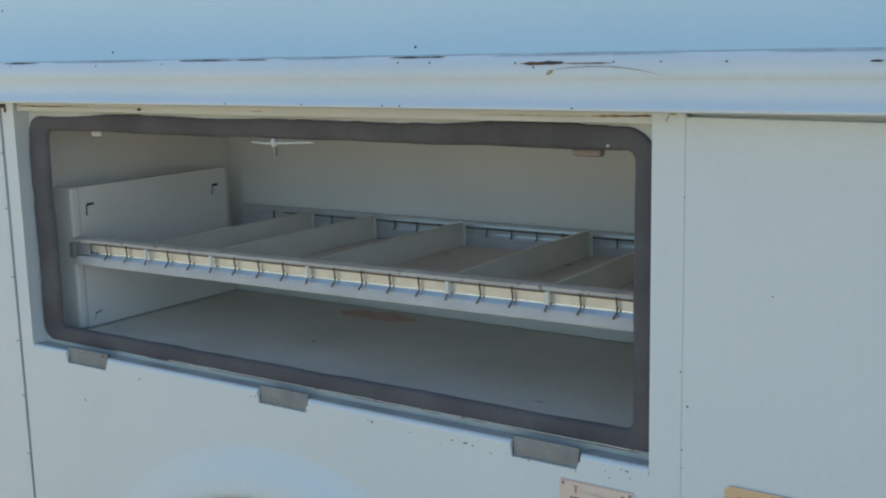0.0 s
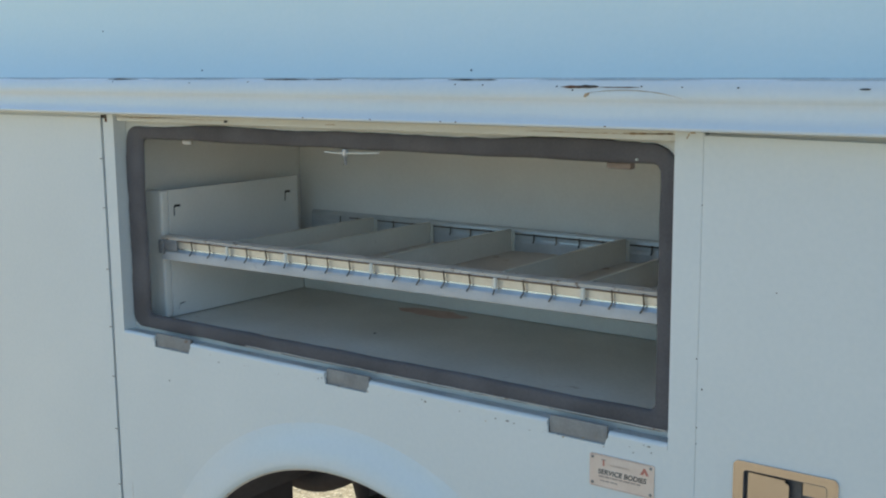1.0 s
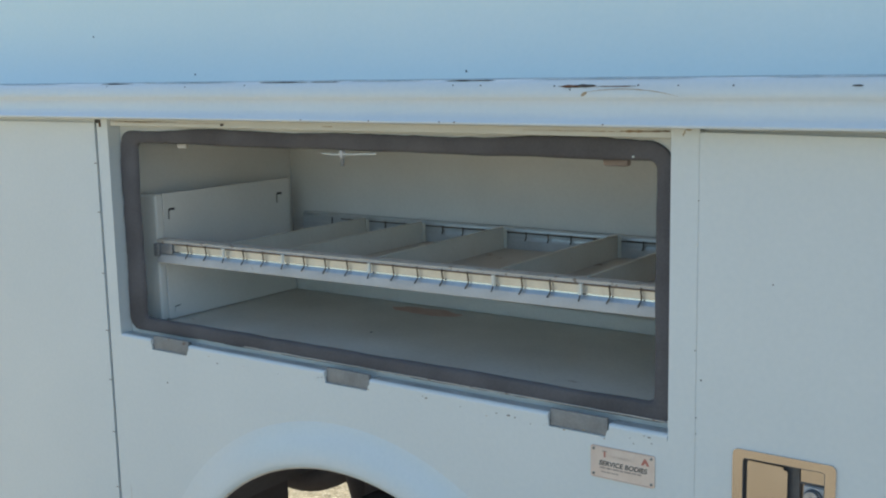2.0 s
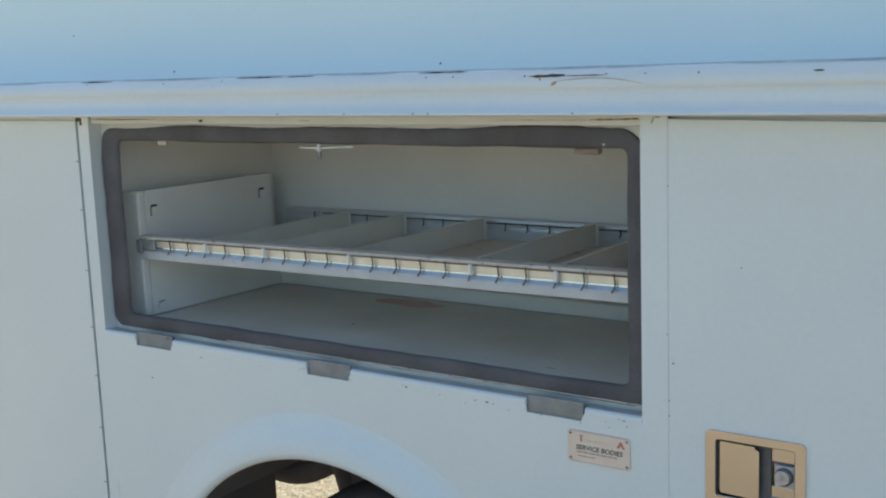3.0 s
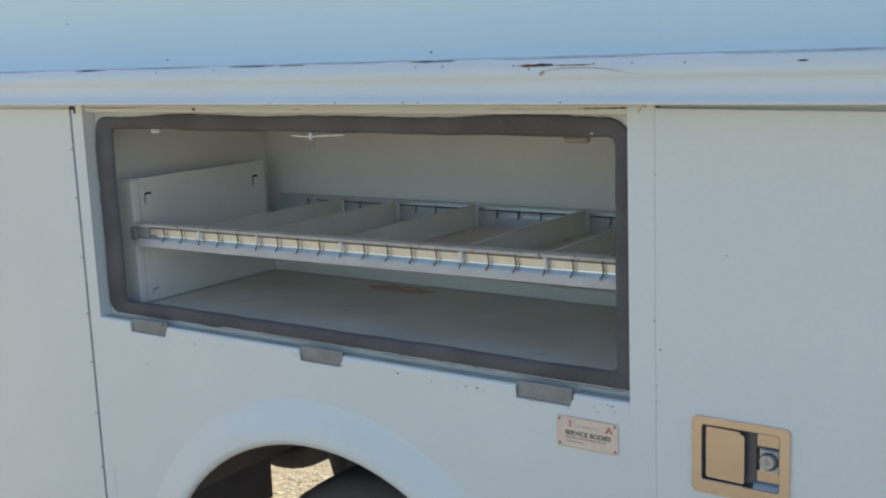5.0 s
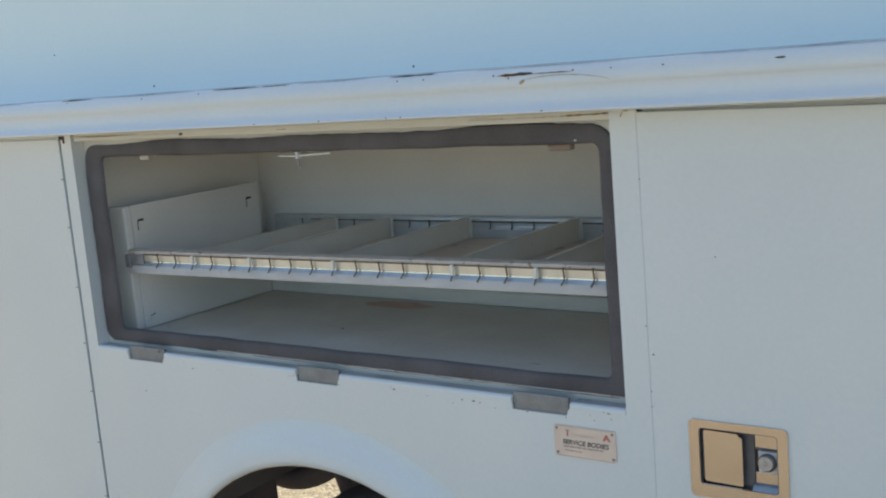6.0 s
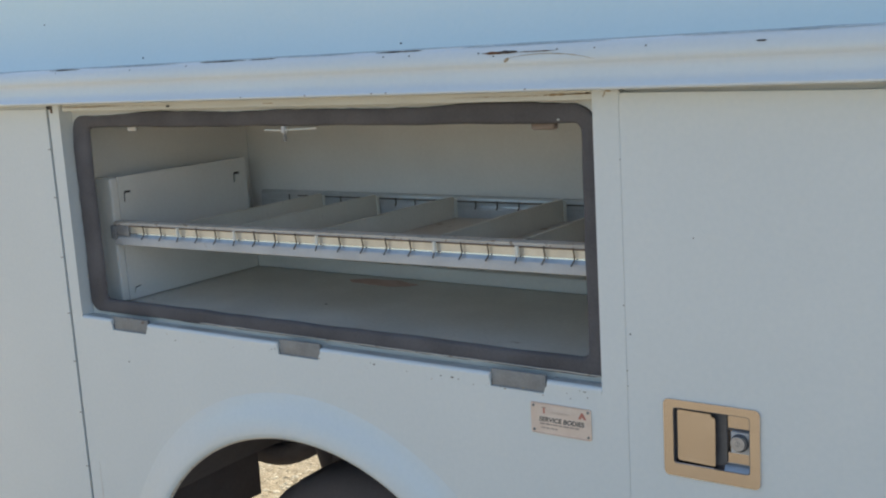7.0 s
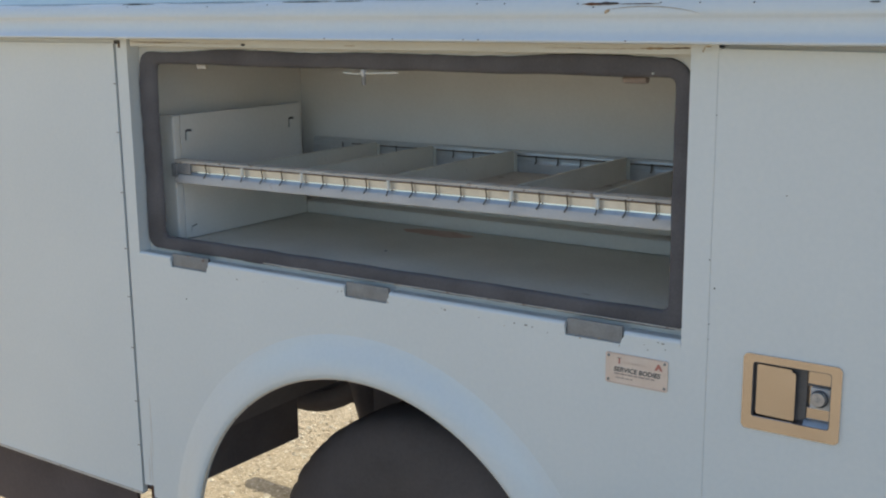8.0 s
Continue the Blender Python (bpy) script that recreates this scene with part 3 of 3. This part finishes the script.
# dark rim that draws the shaded inner edge of the recess
part("recess_edge_shade", plate(rounded(*R, 0.005), [rounded(R[0] + 0.0010, R[1] - 0.0012, R[2] + 0.0010, R[3] - 0.0012, 0.0042)], -0.0034, 0.0040), LOCK_GREY, door_r)
ramp = [(-0.0036, R[2] + 0.0004), (0.0020, R[2] + 0.0074), (0.0035, R[2] + 0.0080), (0.0150, R[2] + 0.0080)]
part("recess_ramp", along_x(ramp, (1.3885, R[1] - 0.0014)), SKY_ZINC, door_r, smooth=True)
part("latch_sill", box(R[0] + 0.0030, 1.3740, -0.0036, 0.0040, R[2] - 0.0005, R[2] + 0.0014, 0.0006), STAINLESS, door_r)
P = (1.3188, 1.3757, 1.0048, 1.0795)
notch = [(P[1], P[3] - 0.0075), (P[1] - 0.0006, P[3] - 0.0055), (P[1] - 0.0020, P[3] - 0.0042), (P[1] - 0.0052, P[3] - 0.0036), (P[1] - 0.0060, P[3] - 0.0026), (P[1] - 0.0060, P[3])]
bm = plate(notch + rounded(*P, 0.003, 3)[4:], [], -0.0036, -0.0012)
for v in bm.verts:                                       # paddle swings slightly out towards its free edge
    v.co.y += 0.0045 - 0.0030 * (v.co.x - P[0]) / (P[1] - P[0])
part("latch_paddle", bm, PADDLE, door_r, "scuffed stainless pull paddle with painted glints", smooth=True)
# dark blocks stand in for the shade in the gaps round the paddle
part("latch_shade", box(1.3700, 1.3890, 0.0080, 0.0150, 1.0030, 1.0805), LOCK_GREY, door_r)
part("latch_shade", box(1.3146, 1.3182, 0.0045, 0.0125, 1.0060, 1.0800), LOCK_GREY, door_r)
part("latch_shade", box(1.3186, 1.3695, 0.0080, 0.0125, 1.0068, 1.0120), LOCK_GREY, door_r)
part("latch_shade", box(1.3186, 1.3695, 0.0080, 0.0125, 1.0740, 1.0802), LOCK_GREY, door_r)
part("recess_block", box(1.3900, 1.4252, 0.0080, 0.0155, 1.0610, 1.0815, 0.0006), PADDLE, door_r)
part("recess_block", box(1.3900, 1.4252, 0.0080, 0.0155, 1.0090, 1.0262, 0.0006), PADDLE, door_r)
# dark bar as the shadow line above the lock housing
part("latch_shade", box(1.3880, 1.4250, 0.0100, 0.0155, 1.0575, 1.0608), LOCK_GREY, door_r)
part("lock_housing", box(1.3955, 1.4248, 0.0050, 0.0155, 1.0265, 1.0572, 0.0006), PALE_STEEL, door_r, "grey lock housing")
LCX, LCZ = 1.4085, 1.0425
part("lock_ring", lathe([(0.0126, 0.006), (0.0126, 0.0015), (0.0116, 0.0008), (0.0106, 0.0018), (0.0106, 0.004)], LCX, LCZ, 28), LOCK_GREY, door_r, smooth=True)
part("lock_cylinder", lathe([(0.0104, 0.004), (0.0104, 0.0005), (0.0096, -0.0004), (0.0001, -0.0004)], LCX - 0.0018, LCZ - 0.0008, 28), KEY_FACE, door_r, "worn steel key cylinder", smooth=True)
bm = merge(lathe([(0.0036, -0.0006), (0.0036, -0.0009), (0.0030, -0.0010), (0.0030, -0.0006)], LCX - 0.0016, LCZ - 0.0004, 18), box(LCX - 0.0021, LCX - 0.0011, -0.0009, -0.0005, LCZ - 0.0036, LCZ + 0.0030))
part("keyhole", bm, HINGE, door_r)

# maker's plate under the opening
NP = (1.0789, 1.1825, 1.0105, 1.0591)
bm = plate(rounded(*NP, 0.003, 3), [], -0.0022, -0.0003)
nameplate = part("nameplate", bm, PLATE, truck, "small faded metal plate with black lettering", smooth=True)
for x in (NP[0] + 0.005, NP[1] - 0.005):
    for z in (NP[2] + 0.005, NP[3] - 0.005):
        part("rivet", lathe([(0.0022, -0.0022), (0.0019, -0.0034), (0.0001, -0.0038)], x, z, 10), HINGE, nameplate, smooth=True)


def bar(name, x0, x1, z0, z1, material):
    part(name, box(x0, x1, -0.0026, -0.0023, z0, z1), material, nameplate)


txt = bpy.data.curves.new("lettering", "FONT")
txt.body, txt.size, txt.align_x, txt.align_y, txt.extrude, txt.offset, txt.shear = "SERVICE BODIES", 0.0102, "CENTER", "CENTER", 0.0001, 0.00028, 0.15
tmp = new("lettering_curve", txt)
bpy.context.view_layer.update()
me = bpy.data.meshes.new_from_object(tmp.evaluated_get(bpy.context.evaluated_depsgraph_get()))
bpy.data.objects.remove(tmp)
me.materials.append(INK)
wide = max(v.co.x for v in me.vertices) - min(v.co.x for v in me.vertices)
me.transform(Matrix.Diagonal((0.078 / wide, 1, 1, 1)))
me.transform(pose((NP[0] + NP[1]) / 2 + 0.001, -0.00235, 1.0335, 90, 0, 0))
lettering = new("lettering", me)
lettering.parent = nameplate
bar("faded_mark", 1.1010, 1.1035, 1.0430, 1.0515, INK_RED)
bar("faded_mark", 1.0985, 1.1060, 1.0515, 1.0530, INK_PALE)
bar("faded_line", 1.1080, 1.1500, 1.0440, 1.0500, PLATE)
for x, w in ((1.0945, 0.0090), (1.1045, 0.0075), (1.1130, 0.0022), (1.1165, 0.0095), (1.1270, 0.0060), (1.1345, 0.0105), (1.1460, 0.0080), (1.1555, 0.0060)):
    bar("small_print", x, x + w, 1.0255, 1.0278, INK_PALE)
for x, w in ((1.0965, 0.0080), (1.1055, 0.0060), (1.1125, 0.0070), (1.1205, 0.0045)):
    bar("small_print", x, x + w, 1.0195, 1.0213, INK_PALE)
for x, w in ((1.1125, 0.0100), (1.1235, 0.0120), (1.1365, 0.0090)):
    bar("faded_script", x, x + w, 1.0455, 1.0463, STAIN)
bar("plate_rim", NP[0] + 0.003, NP[1] - 0.003, NP[3] - 0.0014, NP[3] - 0.0004, STAIN)
bar("plate_rim", NP[0] + 0.003, NP[1] - 0.003, NP[2] + 0.0004, NP[2] + 0.0014, STAIN)
bm = bmesh.new()
tri = [(1.1610, 1.0425), (1.1655, 1.0425), (1.1680, 1.0470), (1.1705, 1.0425), (1.1745, 1.0425), (1.1690, 1.0525), (1.1665, 1.0525)]
bm = plate(tri, [], -0.0026, -0.0023)
part("red_emblem", bm, INK_RED, nameplate)


# rust, chips, scratches and dashes of seam shade on the rail, lying on its surface
def chip(x0, x1, z, h, material, seed, ragged=0.5, curve=None):
    bm = bmesh.new()
    n = max(4, int((x1 - x0) / 0.004))
    lo, hi = [], []
    for k in range(n + 1):
        x = x0 + (x1 - x0) * k / n
        c = z + (curve(k / n) if curve else 0)
        w = h * (1 + ragged * noise.noise((x * 90, seed, 0))) * min(1, 4 * min(k, n - k) / n + 0.15)
        for lst, zz in ((lo, c - w / 2), (hi, c + w / 2)):
            lst.append(bm.verts.new((x, rail_y(zz) - 0.0009, zz)))
    for k in range(n):
        bm.faces.new((lo[k], lo[k + 1], hi[k + 1], hi[k]))
    geo = bmesh.ops.extrude_face_region(bm, geom=bm.faces[:])
    bmesh.ops.translate(bm, verts=[v for v in geo["geom"] if isinstance(v, bmesh.types.BMVert)], vec=(0, 0.0005, 0))
    return part("chip_seam_mark", bm, material, truck)


for x0_, x1_ in ((0.03, 0.123), (0.455, 0.567), (0.572, 0.635), (0.846, 0.935)):
    chip(x0_, x1_, 1.5963, 0.0016, CHIP, x0_ * 10, 1.0)
# thin grey dashes continue the painted shade of the seam
for x0_, x1_ in ((-0.30, -0.10), (0.16, 0.40), (0.66, 0.80), (1.0, 1.25), (1.35, 1.62)):
    chip(x0_, x1_, 1.5968, 0.0009, SEAM_SHADE, x0_ * 10, 0.9)
chip(1.046, 1.106, 1.5870, 0.0034, RUST, 1, 0.9)
chip(1.075, 1.105, 1.5880, 0.0030, CHIP, 2, 0.9)
chip(1.106, 1.168, 1.5867, 0.0012, RUST, 3, 1.0)
chip(1.452, 1.466, 1.5860, 0.0020, CHIP, 4)
chip(1.0835, 1.0925, 1.5745, 0.0045, RUST_PALE, 6, 0.6, curve=lambda t: 0.004 * t)
chip(1.084, 1.228, 1.5750, 0.0008, RUST_PALE, 5, 0.7, curve=lambda t: 0.0100 * math.sin(math.pi * min(1, 0.12 + t * 0.9)) ** 0.7 - 0.002)
for x, z in ((1.038, 1.577), (1.168, 1.5775), (1.226, 1.577), (1.302, 1.5765), (0.862, 1.579), (0.912, 1.5785), (0.05, 1.581), (0.42, 1.5815), (1.064, 1.572), (0.27, 1.5795)):
    chip(x, x + 0.0028, z + 0.0105, 0.0018, CHIP, x)
for x in (0.705, 0.843, 0.871, 0.56, 1.12):
    chip(x, x + 0.0035, 1.5350, 0.0016, RUST, x)


# specks, scuffs and drips on the flat skin
def speck(x, z, r, material, y=-0.0007, stretch=1.0):
    bm = bmesh.new()
    vs = [bm.verts.new((x + r * stretch * math.cos(a) * (1 + 0.3 * noise.noise((x * 50, a, 1))), y, z + r * math.sin(a) * (1 + 0.3 * noise.noise((z * 50, a, 2)))))
          for a in (2 * math.pi * k / 7 for k in range(7))]
    f = bm.faces.new(vs)
    geo = bmesh.ops.extrude_face_region(bm, geom=[f])
    bmesh.ops.translate(bm, verts=[v for v in geo["geom"] if isinstance(v, bmesh.types.BMVert)], vec=(0, 0.0009, 0))
    part("speck", bm, material, truck)


for x, z, r, s in ((X_SEAM + 0.030, Z_BOT + 0.075, 0.050, 0.035), (X_SEAM + 0.022, Z_BOT + 0.060, 0.034, 0.05), (X_SEAM + 0.036, Z_BOT + 0.16, 0.07, 0.02)):
    speck(x, z, r, STREAK, -0.0005, s)
for x, z, r, s in ((1.2272, 1.5270, 0.0012, 4.0), (1.2215, 1.5240, 0.0026, 0.3), (1.2195, 1.5205, 0.0020, 0.4)):
    speck(x, z, r, RUST_PALE, -0.0005, s)
speck(0.184, 0.780, 0.0014, CHIP)
speck(1.349, 1.3262, 0.0012, HINGE, -0.0016)
speck(0.1342, 1.0113, 0.0014, CHIP)
for x, z, r, s in ((0.773, 1.081, 0.0022, 1.6), (0.766, 1.083, 0.0012, 1), (0.911, 1.0785, 0.0016, 1.3), (0.933, 1.0785, 0.0022, 2.2), (0.945, 1.077, 0.0014, 1.5), (1.173, 1.0855, 0.0014, 3.0),
                   (1.165, 1.0865, 0.0009, 2.5), (1.177, 1.077, 0.0013, 1), (0.19, 1.081, 0.0025, 0.7), (0.545, 1.083, 0.0018, 0.7)):
    speck(x, z, 0.7 * r, HINGE, -0.0034 if z > 1.0885 else -0.0012, s)
for x, z, r in ((1.2505, 1.182, 0.0014), (1.2440, 1.127, 0.0012), (1.2440, 1.104, 0.0009), (1.2410, 1.223, 0.0010), (1.2430, 1.432, 0.0008)):
    speck(x, z, r, CHIP, -0.0016 if x > X_RSEAM + 0.002 else -0.0008, 0.8)


def shell_y(z):
    for (ya, za), (yb, zb) in zip(half, half[1:]):
        if za <= z <= zb:
            return ya + (yb - ya) * (z - za) / (zb - za)


for x, z in ((0.126, 1.611), (-0.228, 1.695), (0.78, 1.609)):
    speck(x, z, 0.0018, CHIP, shell_y(z) - 0.0012)

# rusty ends of the header strip and the corner of the seam
def streak(x0, x1, z, h, material, seed, tilt=0.0):
    """A ragged rust line on the face of the header strip."""
    bm = bmesh.new()
    n = max(5, int((x1 - x0) / 0.004))
    lo, hi = [], []
    for k in range(n + 1):
        x, f = x0 + (x1 - x0) * k / n, k / n
        w = h * (0.25 + abs(noise.noise((x * 70, seed, 4))) * 1.6) * min(1, 5 * min(f, 1 - f) + 0.2)
        c = z + tilt * f + 0.0007 * noise.noise((x * 45, seed, 9))
        lo.append(bm.verts.new((x, 0.0056, c - w / 2)))
        hi.append(bm.verts.new((x, 0.0056, c + w / 2)))
    for k in range(n):
        bm.faces.new((lo[k], lo[k + 1], hi[k + 1], hi[k]))
    geo = bmesh.ops.extrude_face_region(bm, geom=bm.faces[:])
    bmesh.ops.translate(bm, verts=[v for v in geo["geom"] if isinstance(v, bmesh.types.BMVert)], vec=(0, 0.0008, 0))
    return part("rust_streak", bm, material, truck)


streak(1.120, 1.199, 1.5228, 0.0042, RUST_PALE, 1.0, 0.0012)
streak(1.150, 1.198, 1.5234, 0.0024, RUST, 2.0, 0.0008)
streak(0.960, 1.120, 1.5222, 0.0010, RUST_PALE, 3.0)
streak(0.006, 0.200, 1.5238, 0.0016, RUST, 4.0, -0.0008)
streak(0.010, 0.120, 1.5222, 0.0022, RUST_PALE, 5.0)
streak(0.200, 0.330, 1.5222, 0.0009, RUST_PALE, 6.0)
streak(0.560, 0.585, 1.5212, 0.0024, RUST_PALE, 7.0)
speck(0.318, 1.5205, 0.0026, CHIP, 0.0055, 1.9)
dirt = [(0.33 + 0.86 * k / 40, 0.0224 + 0.0003 * noise.noise((k * 0.6, 2, 2)), 1.1050 + 0.0009 * noise.noise((k * 0.5, 7, 2))) for k in range(41)]
part("dirt_line", tube(dirt, 0.0011, 6), CREAM, truck, "tan line of dried dirt along the seal")
# small white knob painted as a glint on the seal
part("seal_glint", lathe([(0.0018, 0.0235), (0.0015, 0.0195), (0.0001, 0.0188)], 1.1343, 1.4863, 10), PLASTIC, truck, "white speck for a glint, shaped as a screw head in the seal", smooth=True)
scuff = random.Random(11)
for _ in range(30):
    speck(scuff.uniform(0.22, 1.17), scuff.uniform(1.0705, 1.0815), scuff.uniform(0.0005, 0.0011), scuff.choice((HINGE, STREAK, STREAK, RUST_PALE)), -0.0007, scuff.uniform(0.8, 3.0))
bm = bmesh.new()
ring = [bm.verts.new((0.45 + 0.085 * math.cos(a) * (1 + 0.25 * noise.noise((a * 2, 0, 5))), 0.435 + 0.026 * math.sin(a) * (1 + 0.5 * noise.noise((a * 2, 3, 5))), LZ0 + 0.0012)) for a in (2 * math.pi * k / 28 for k in range(28))]
bm.faces.new(ring)
geo = bmesh.ops.extrude_face_region(bm, geom=bm.faces[:])
bmesh.ops.translate(bm, verts=[v for v in geo["geom"] if isinstance(v, bmesh.types.BMVert)], vec=(0, 0, -0.0008))
part("floor_speck", box(0.4685, 0.4730, 0.2250, 0.2290, LZ0 + 0.0002, LZ0 + 0.0022, 0.0008), HINGE, truck)
part("rust_stain", bm, STAIN, truck, "faint rust stain on the compartment floor")
part("corner_rust", box(X_SEAM - 0.001, X_SEAM + 0.016, -0.0020, 0.004, 1.5195, 1.5265, 0.0012), CHIP, truck, "dark chipped corner of the frame")
part("corner_rust", box(X_SEAM + 0.0115, X_SEAM + 0.0160, -0.0022, 0.003, 1.5120, 1.5205, 0.0010), RUST, truck, "rusted corner of the frame")

# ---- shelf in the compartment ----
shelf = thing("shelf", (0.6, 0.27, 1.235), "galvanised steel divider shelf with a wire front", "shelf")
SH = (0.6, 0.27, 1.235)
SX0, SX1 = 0.040, 1.160


def shelf_part(name, bm, material, label="", smooth=False, parent=None):
    return part(name, place(bm, SH), material, parent or shelf, label, smooth)


shelf_part("tray_underside", box(SX0, SX1, 0.082, 0.520, 1.2395, 1.2412), PAINT_IN)
shelf_part("tray", box(SX0, SX1, 0.078, 0.522, 1.2415, 1.2440), TRAY, "stained painted steel shelf tray")
top = [(0.096, 1.2835), (0.096, 1.2870), (0.0760, 1.2870), (0.0730, 1.2855), (0.0725, 1.2800), (0.0745, 1.2795)]
shelf_part("top_fold", along_x(top, (SX0, SX1)), CREAM, "dusty cream upper fold of the shelf front", smooth=True)
face = [(0.0747, 1.2800), (0.0755, 1.2645)]
# one channel in three zinc tones: highlight on the bend, sky on the step
shelf_part("channel_bend", along_x([(0.0755, 1.2645), (0.07517, 1.2621)], (SX0, SX1)), GLINT_ZINC, "bend below the channel face with its highlight in the colour")
shelf_part("channel_step", along_x([(0.07517, 1.2621), (0.0722, 1.2560)], (SX0, SX1)), SKY_ZINC, "lower step of the channel in sky-toned zinc")
# darker grey over the first few centimetres of the channel
shelf_part("end_cover", box(SX0 + 0.001, 0.088, 0.0705, 0.0742, 1.2585, 1.2800, 0.0018), END_GREY, "dark grey strip over the channel's end", smooth=True)
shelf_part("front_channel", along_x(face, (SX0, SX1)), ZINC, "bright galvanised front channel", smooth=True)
low = [(0.0722, 1.2560), (0.0714, 1.2550), (0.0712, 1.2400), (0.0720, 1.2390), (0.0790, 1.2388)]
shelf_part("lower_fold", along_x(low, (SX0, SX1)), PALE_STEEL, "pale lower fold of the shelf front", smooth=True)


def back_strip(profile):
    """A strip along the back of the shelf, which sags a little towards one end."""
    return sweep(profile, [(lambda u, v, x=x: (x, u, v - 0.0080 * (x - 0.6))) for x in np.linspace(SX0, SX1, 5)])


shelf_part("back_lower_face", back_strip([(0.508, 1.2440), (0.508, 1.2620), (0.5091, 1.2670)]), BACKZ, "dull zinc lower face of the back channel")
# the two bends get a shinier zinc than their channel, for the glint lines
shelf_part("back_bend", back_strip([(0.5091, 1.2670), (0.5097, 1.2705)]), BACK_GLINT, "bend of the back channel in shinier zinc for a glint")
shelf_part("back_face", back_strip([(0.5097, 1.2705), (0.5099, 1.2818)]), BACKZ)
shelf_part("back_upper_bend", back_strip([(0.5099, 1.2818), (0.5104, 1.2844)]), BACK_GLINT)
shelf_part("back_top_fold", back_strip([(0.5104, 1.2844), (0.512, 1.2885), (0.515, 1.2897), (0.520, 1.2895), (0.522, 1.2885), (0.522, 1.2440)]), BACKZ, "dull zinc top fold of the back channel", smooth=True)
shelf_part("top_wire", tube([(SX0 + 0.05, 0.0715, 1.2795), (SX1 - 0.01, 0.0715, 1.2795)], 0.0015, 6), BROWN_WIRE)
shelf_part("back_wire", tube([(SX0 + 0.12, 0.5060, 1.2824), (SX1 - 0.01, 0.5060, 1.2745)], 0.0014, 6), WIRE, "dark wire along the back", smooth=True)
DIV = (0.238, 0.395, 0.6028, 0.8625, 1.0231)
X_WIRE = 0.6028
for k in range(20):
    x = X_WIRE + 0.0521 * (k - 9)
    if min(abs(x - d) for d in DIV) > 0.02:
        pts = [(x, 0.0705, 1.2825), (x, 0.0700, 1.2780), (x + 0.0008, 0.0712, 1.2660), (x + 0.0002, 0.0700, 1.2610), (x - 0.0022, 0.0670, 1.2560), (x - 0.0030, 0.0660, 1.2535)]
        shelf_part("wire", tube(pts, 0.0015, 6), WIRE)
    sag = -0.0080 * (x - 0.6)
    if min(abs(x - d) for d in DIV) > 0.02:
        shelf_part("back_upright", tube([(x, 0.5050, 1.2815 + sag), (x, 0.5046, 1.2690 + sag), (x - 0.001, 0.5020, 1.2640 + sag)], 0.0015, 6), WIRE)
shelf_part("end_bracket", box(SX0 - 0.003, SX0 + 0.012, 0.065, 0.072, 1.2520, 1.2800, 0.003), END_GREY, "dark grey shelf end bracket", smooth=True)
shelf.rotation_euler = (0, radians(-0.55), 0)


def divider(x):
    lift = math.tan(radians(0.55)) * (x - 0.6)
    at = (x, 0.27, 1.2445)
    d = thing("shelf_divider", (x, 0.27, 1.2445 + lift), "dull painted sheet-steel divider standing across the shelf", "divider", "dividers in the shelf")
    bm = plate([(0.092, 1.2450), (0.501, 1.2450), (0.501, 1.2865), (0.496, 1.2890), (0.300, 1.2897), (0.092, 1.288)], [], -0.0008, 0.0008)
    for v in bm.verts:
        v.co = Vector((x + v.co.y, v.co.x, v.co.z))
    part("blade", place(bm, at), DIVIDER, d)
    part("rear_tab", place(box(x + 0.0010, x + 0.0085, 0.4995, 0.5008, 1.2455, 1.2860, 0.0004), at), DIVIDER, d)
    fl = sweep([(-0.0016, -0.0006), (0.005, -0.0006), (0.005, 0.0006), (-0.0016, 0.0006), (-0.0016, -0.0006)],
               [lambda u, v, y=y, z=z: (x + u, y, z + v) for y, z in ((0.092, 1.2885), (0.300, 1.2902), (0.494, 1.2896))])
    part("top_flange", place(fl, at), DIVIDER_RIM, d)
    part("front_hook", place(box(x - 0.0030, x + 0.0030, 0.0660, 0.0705, 1.2630, 1.2810, 0.0008), at), PLASTIC, d, "pale hook over the wire")
    part("foot_wire", place(tube([(x - 0.001, 0.0705, 1.265), (x - 0.002, 0.0680, 1.2580), (x - 0.003, 0.0660, 1.2530)], 0.0013, 6), at), WIRE, d)
    return d


for x in DIV:
    divider(x)

# small fittings behind the header
at = (0.588, 0.024, 1.476)
lamp = thing("compartment_lamp", at, "slim white bar with a small clear fitting under the header", "lamp")
part("bar", place(tube([(0.543, 0.024, 1.4740), (0.568, 0.022, 1.4728), (0.594, 0.022, 1.4736), (0.664, 0.022, 1.4765)], 0.0014, 8), at), PLASTIC, lamp, smooth=True)
part("body", place(box(0.5845, 0.5930, 0.019, 0.028, 1.4680, 1.4805, 0.002), at), PALE_STEEL, lamp, smooth=True)
part("stem", place(tube([(0.5885, 0.024, 1.467), (0.5885, 0.024, 1.454)], 0.0032, 10), at), HINGE, lamp, smooth=True)
clip = thing("header_clip", (0.172, 0.035, 1.474), "small dull stained clip under the header", "clip")
part("clip_body", place(box(0.158, 0.184, 0.036, 0.044, 1.4715, 1.4830, 0.0035), (0.172, 0.035, 1.474)), TRAY, clip, smooth=True)
marker = thing("marker_lamp", (1.085, 0.06, 1.46), "dull amber plastic marker lamp under the compartment roof", "lamp")
part("lens", place(box(1.072, 1.113, 0.045, 0.060, 1.4690, 1.4815, 0.004), (1.085, 0.06, 1.46)), AMBER, marker, smooth=True)
part("base", place(box(1.068, 1.117, 0.048, 0.064, 1.4820, 1.5095, 0.002), (1.085, 0.06, 1.46)), PAINT_IN, marker)
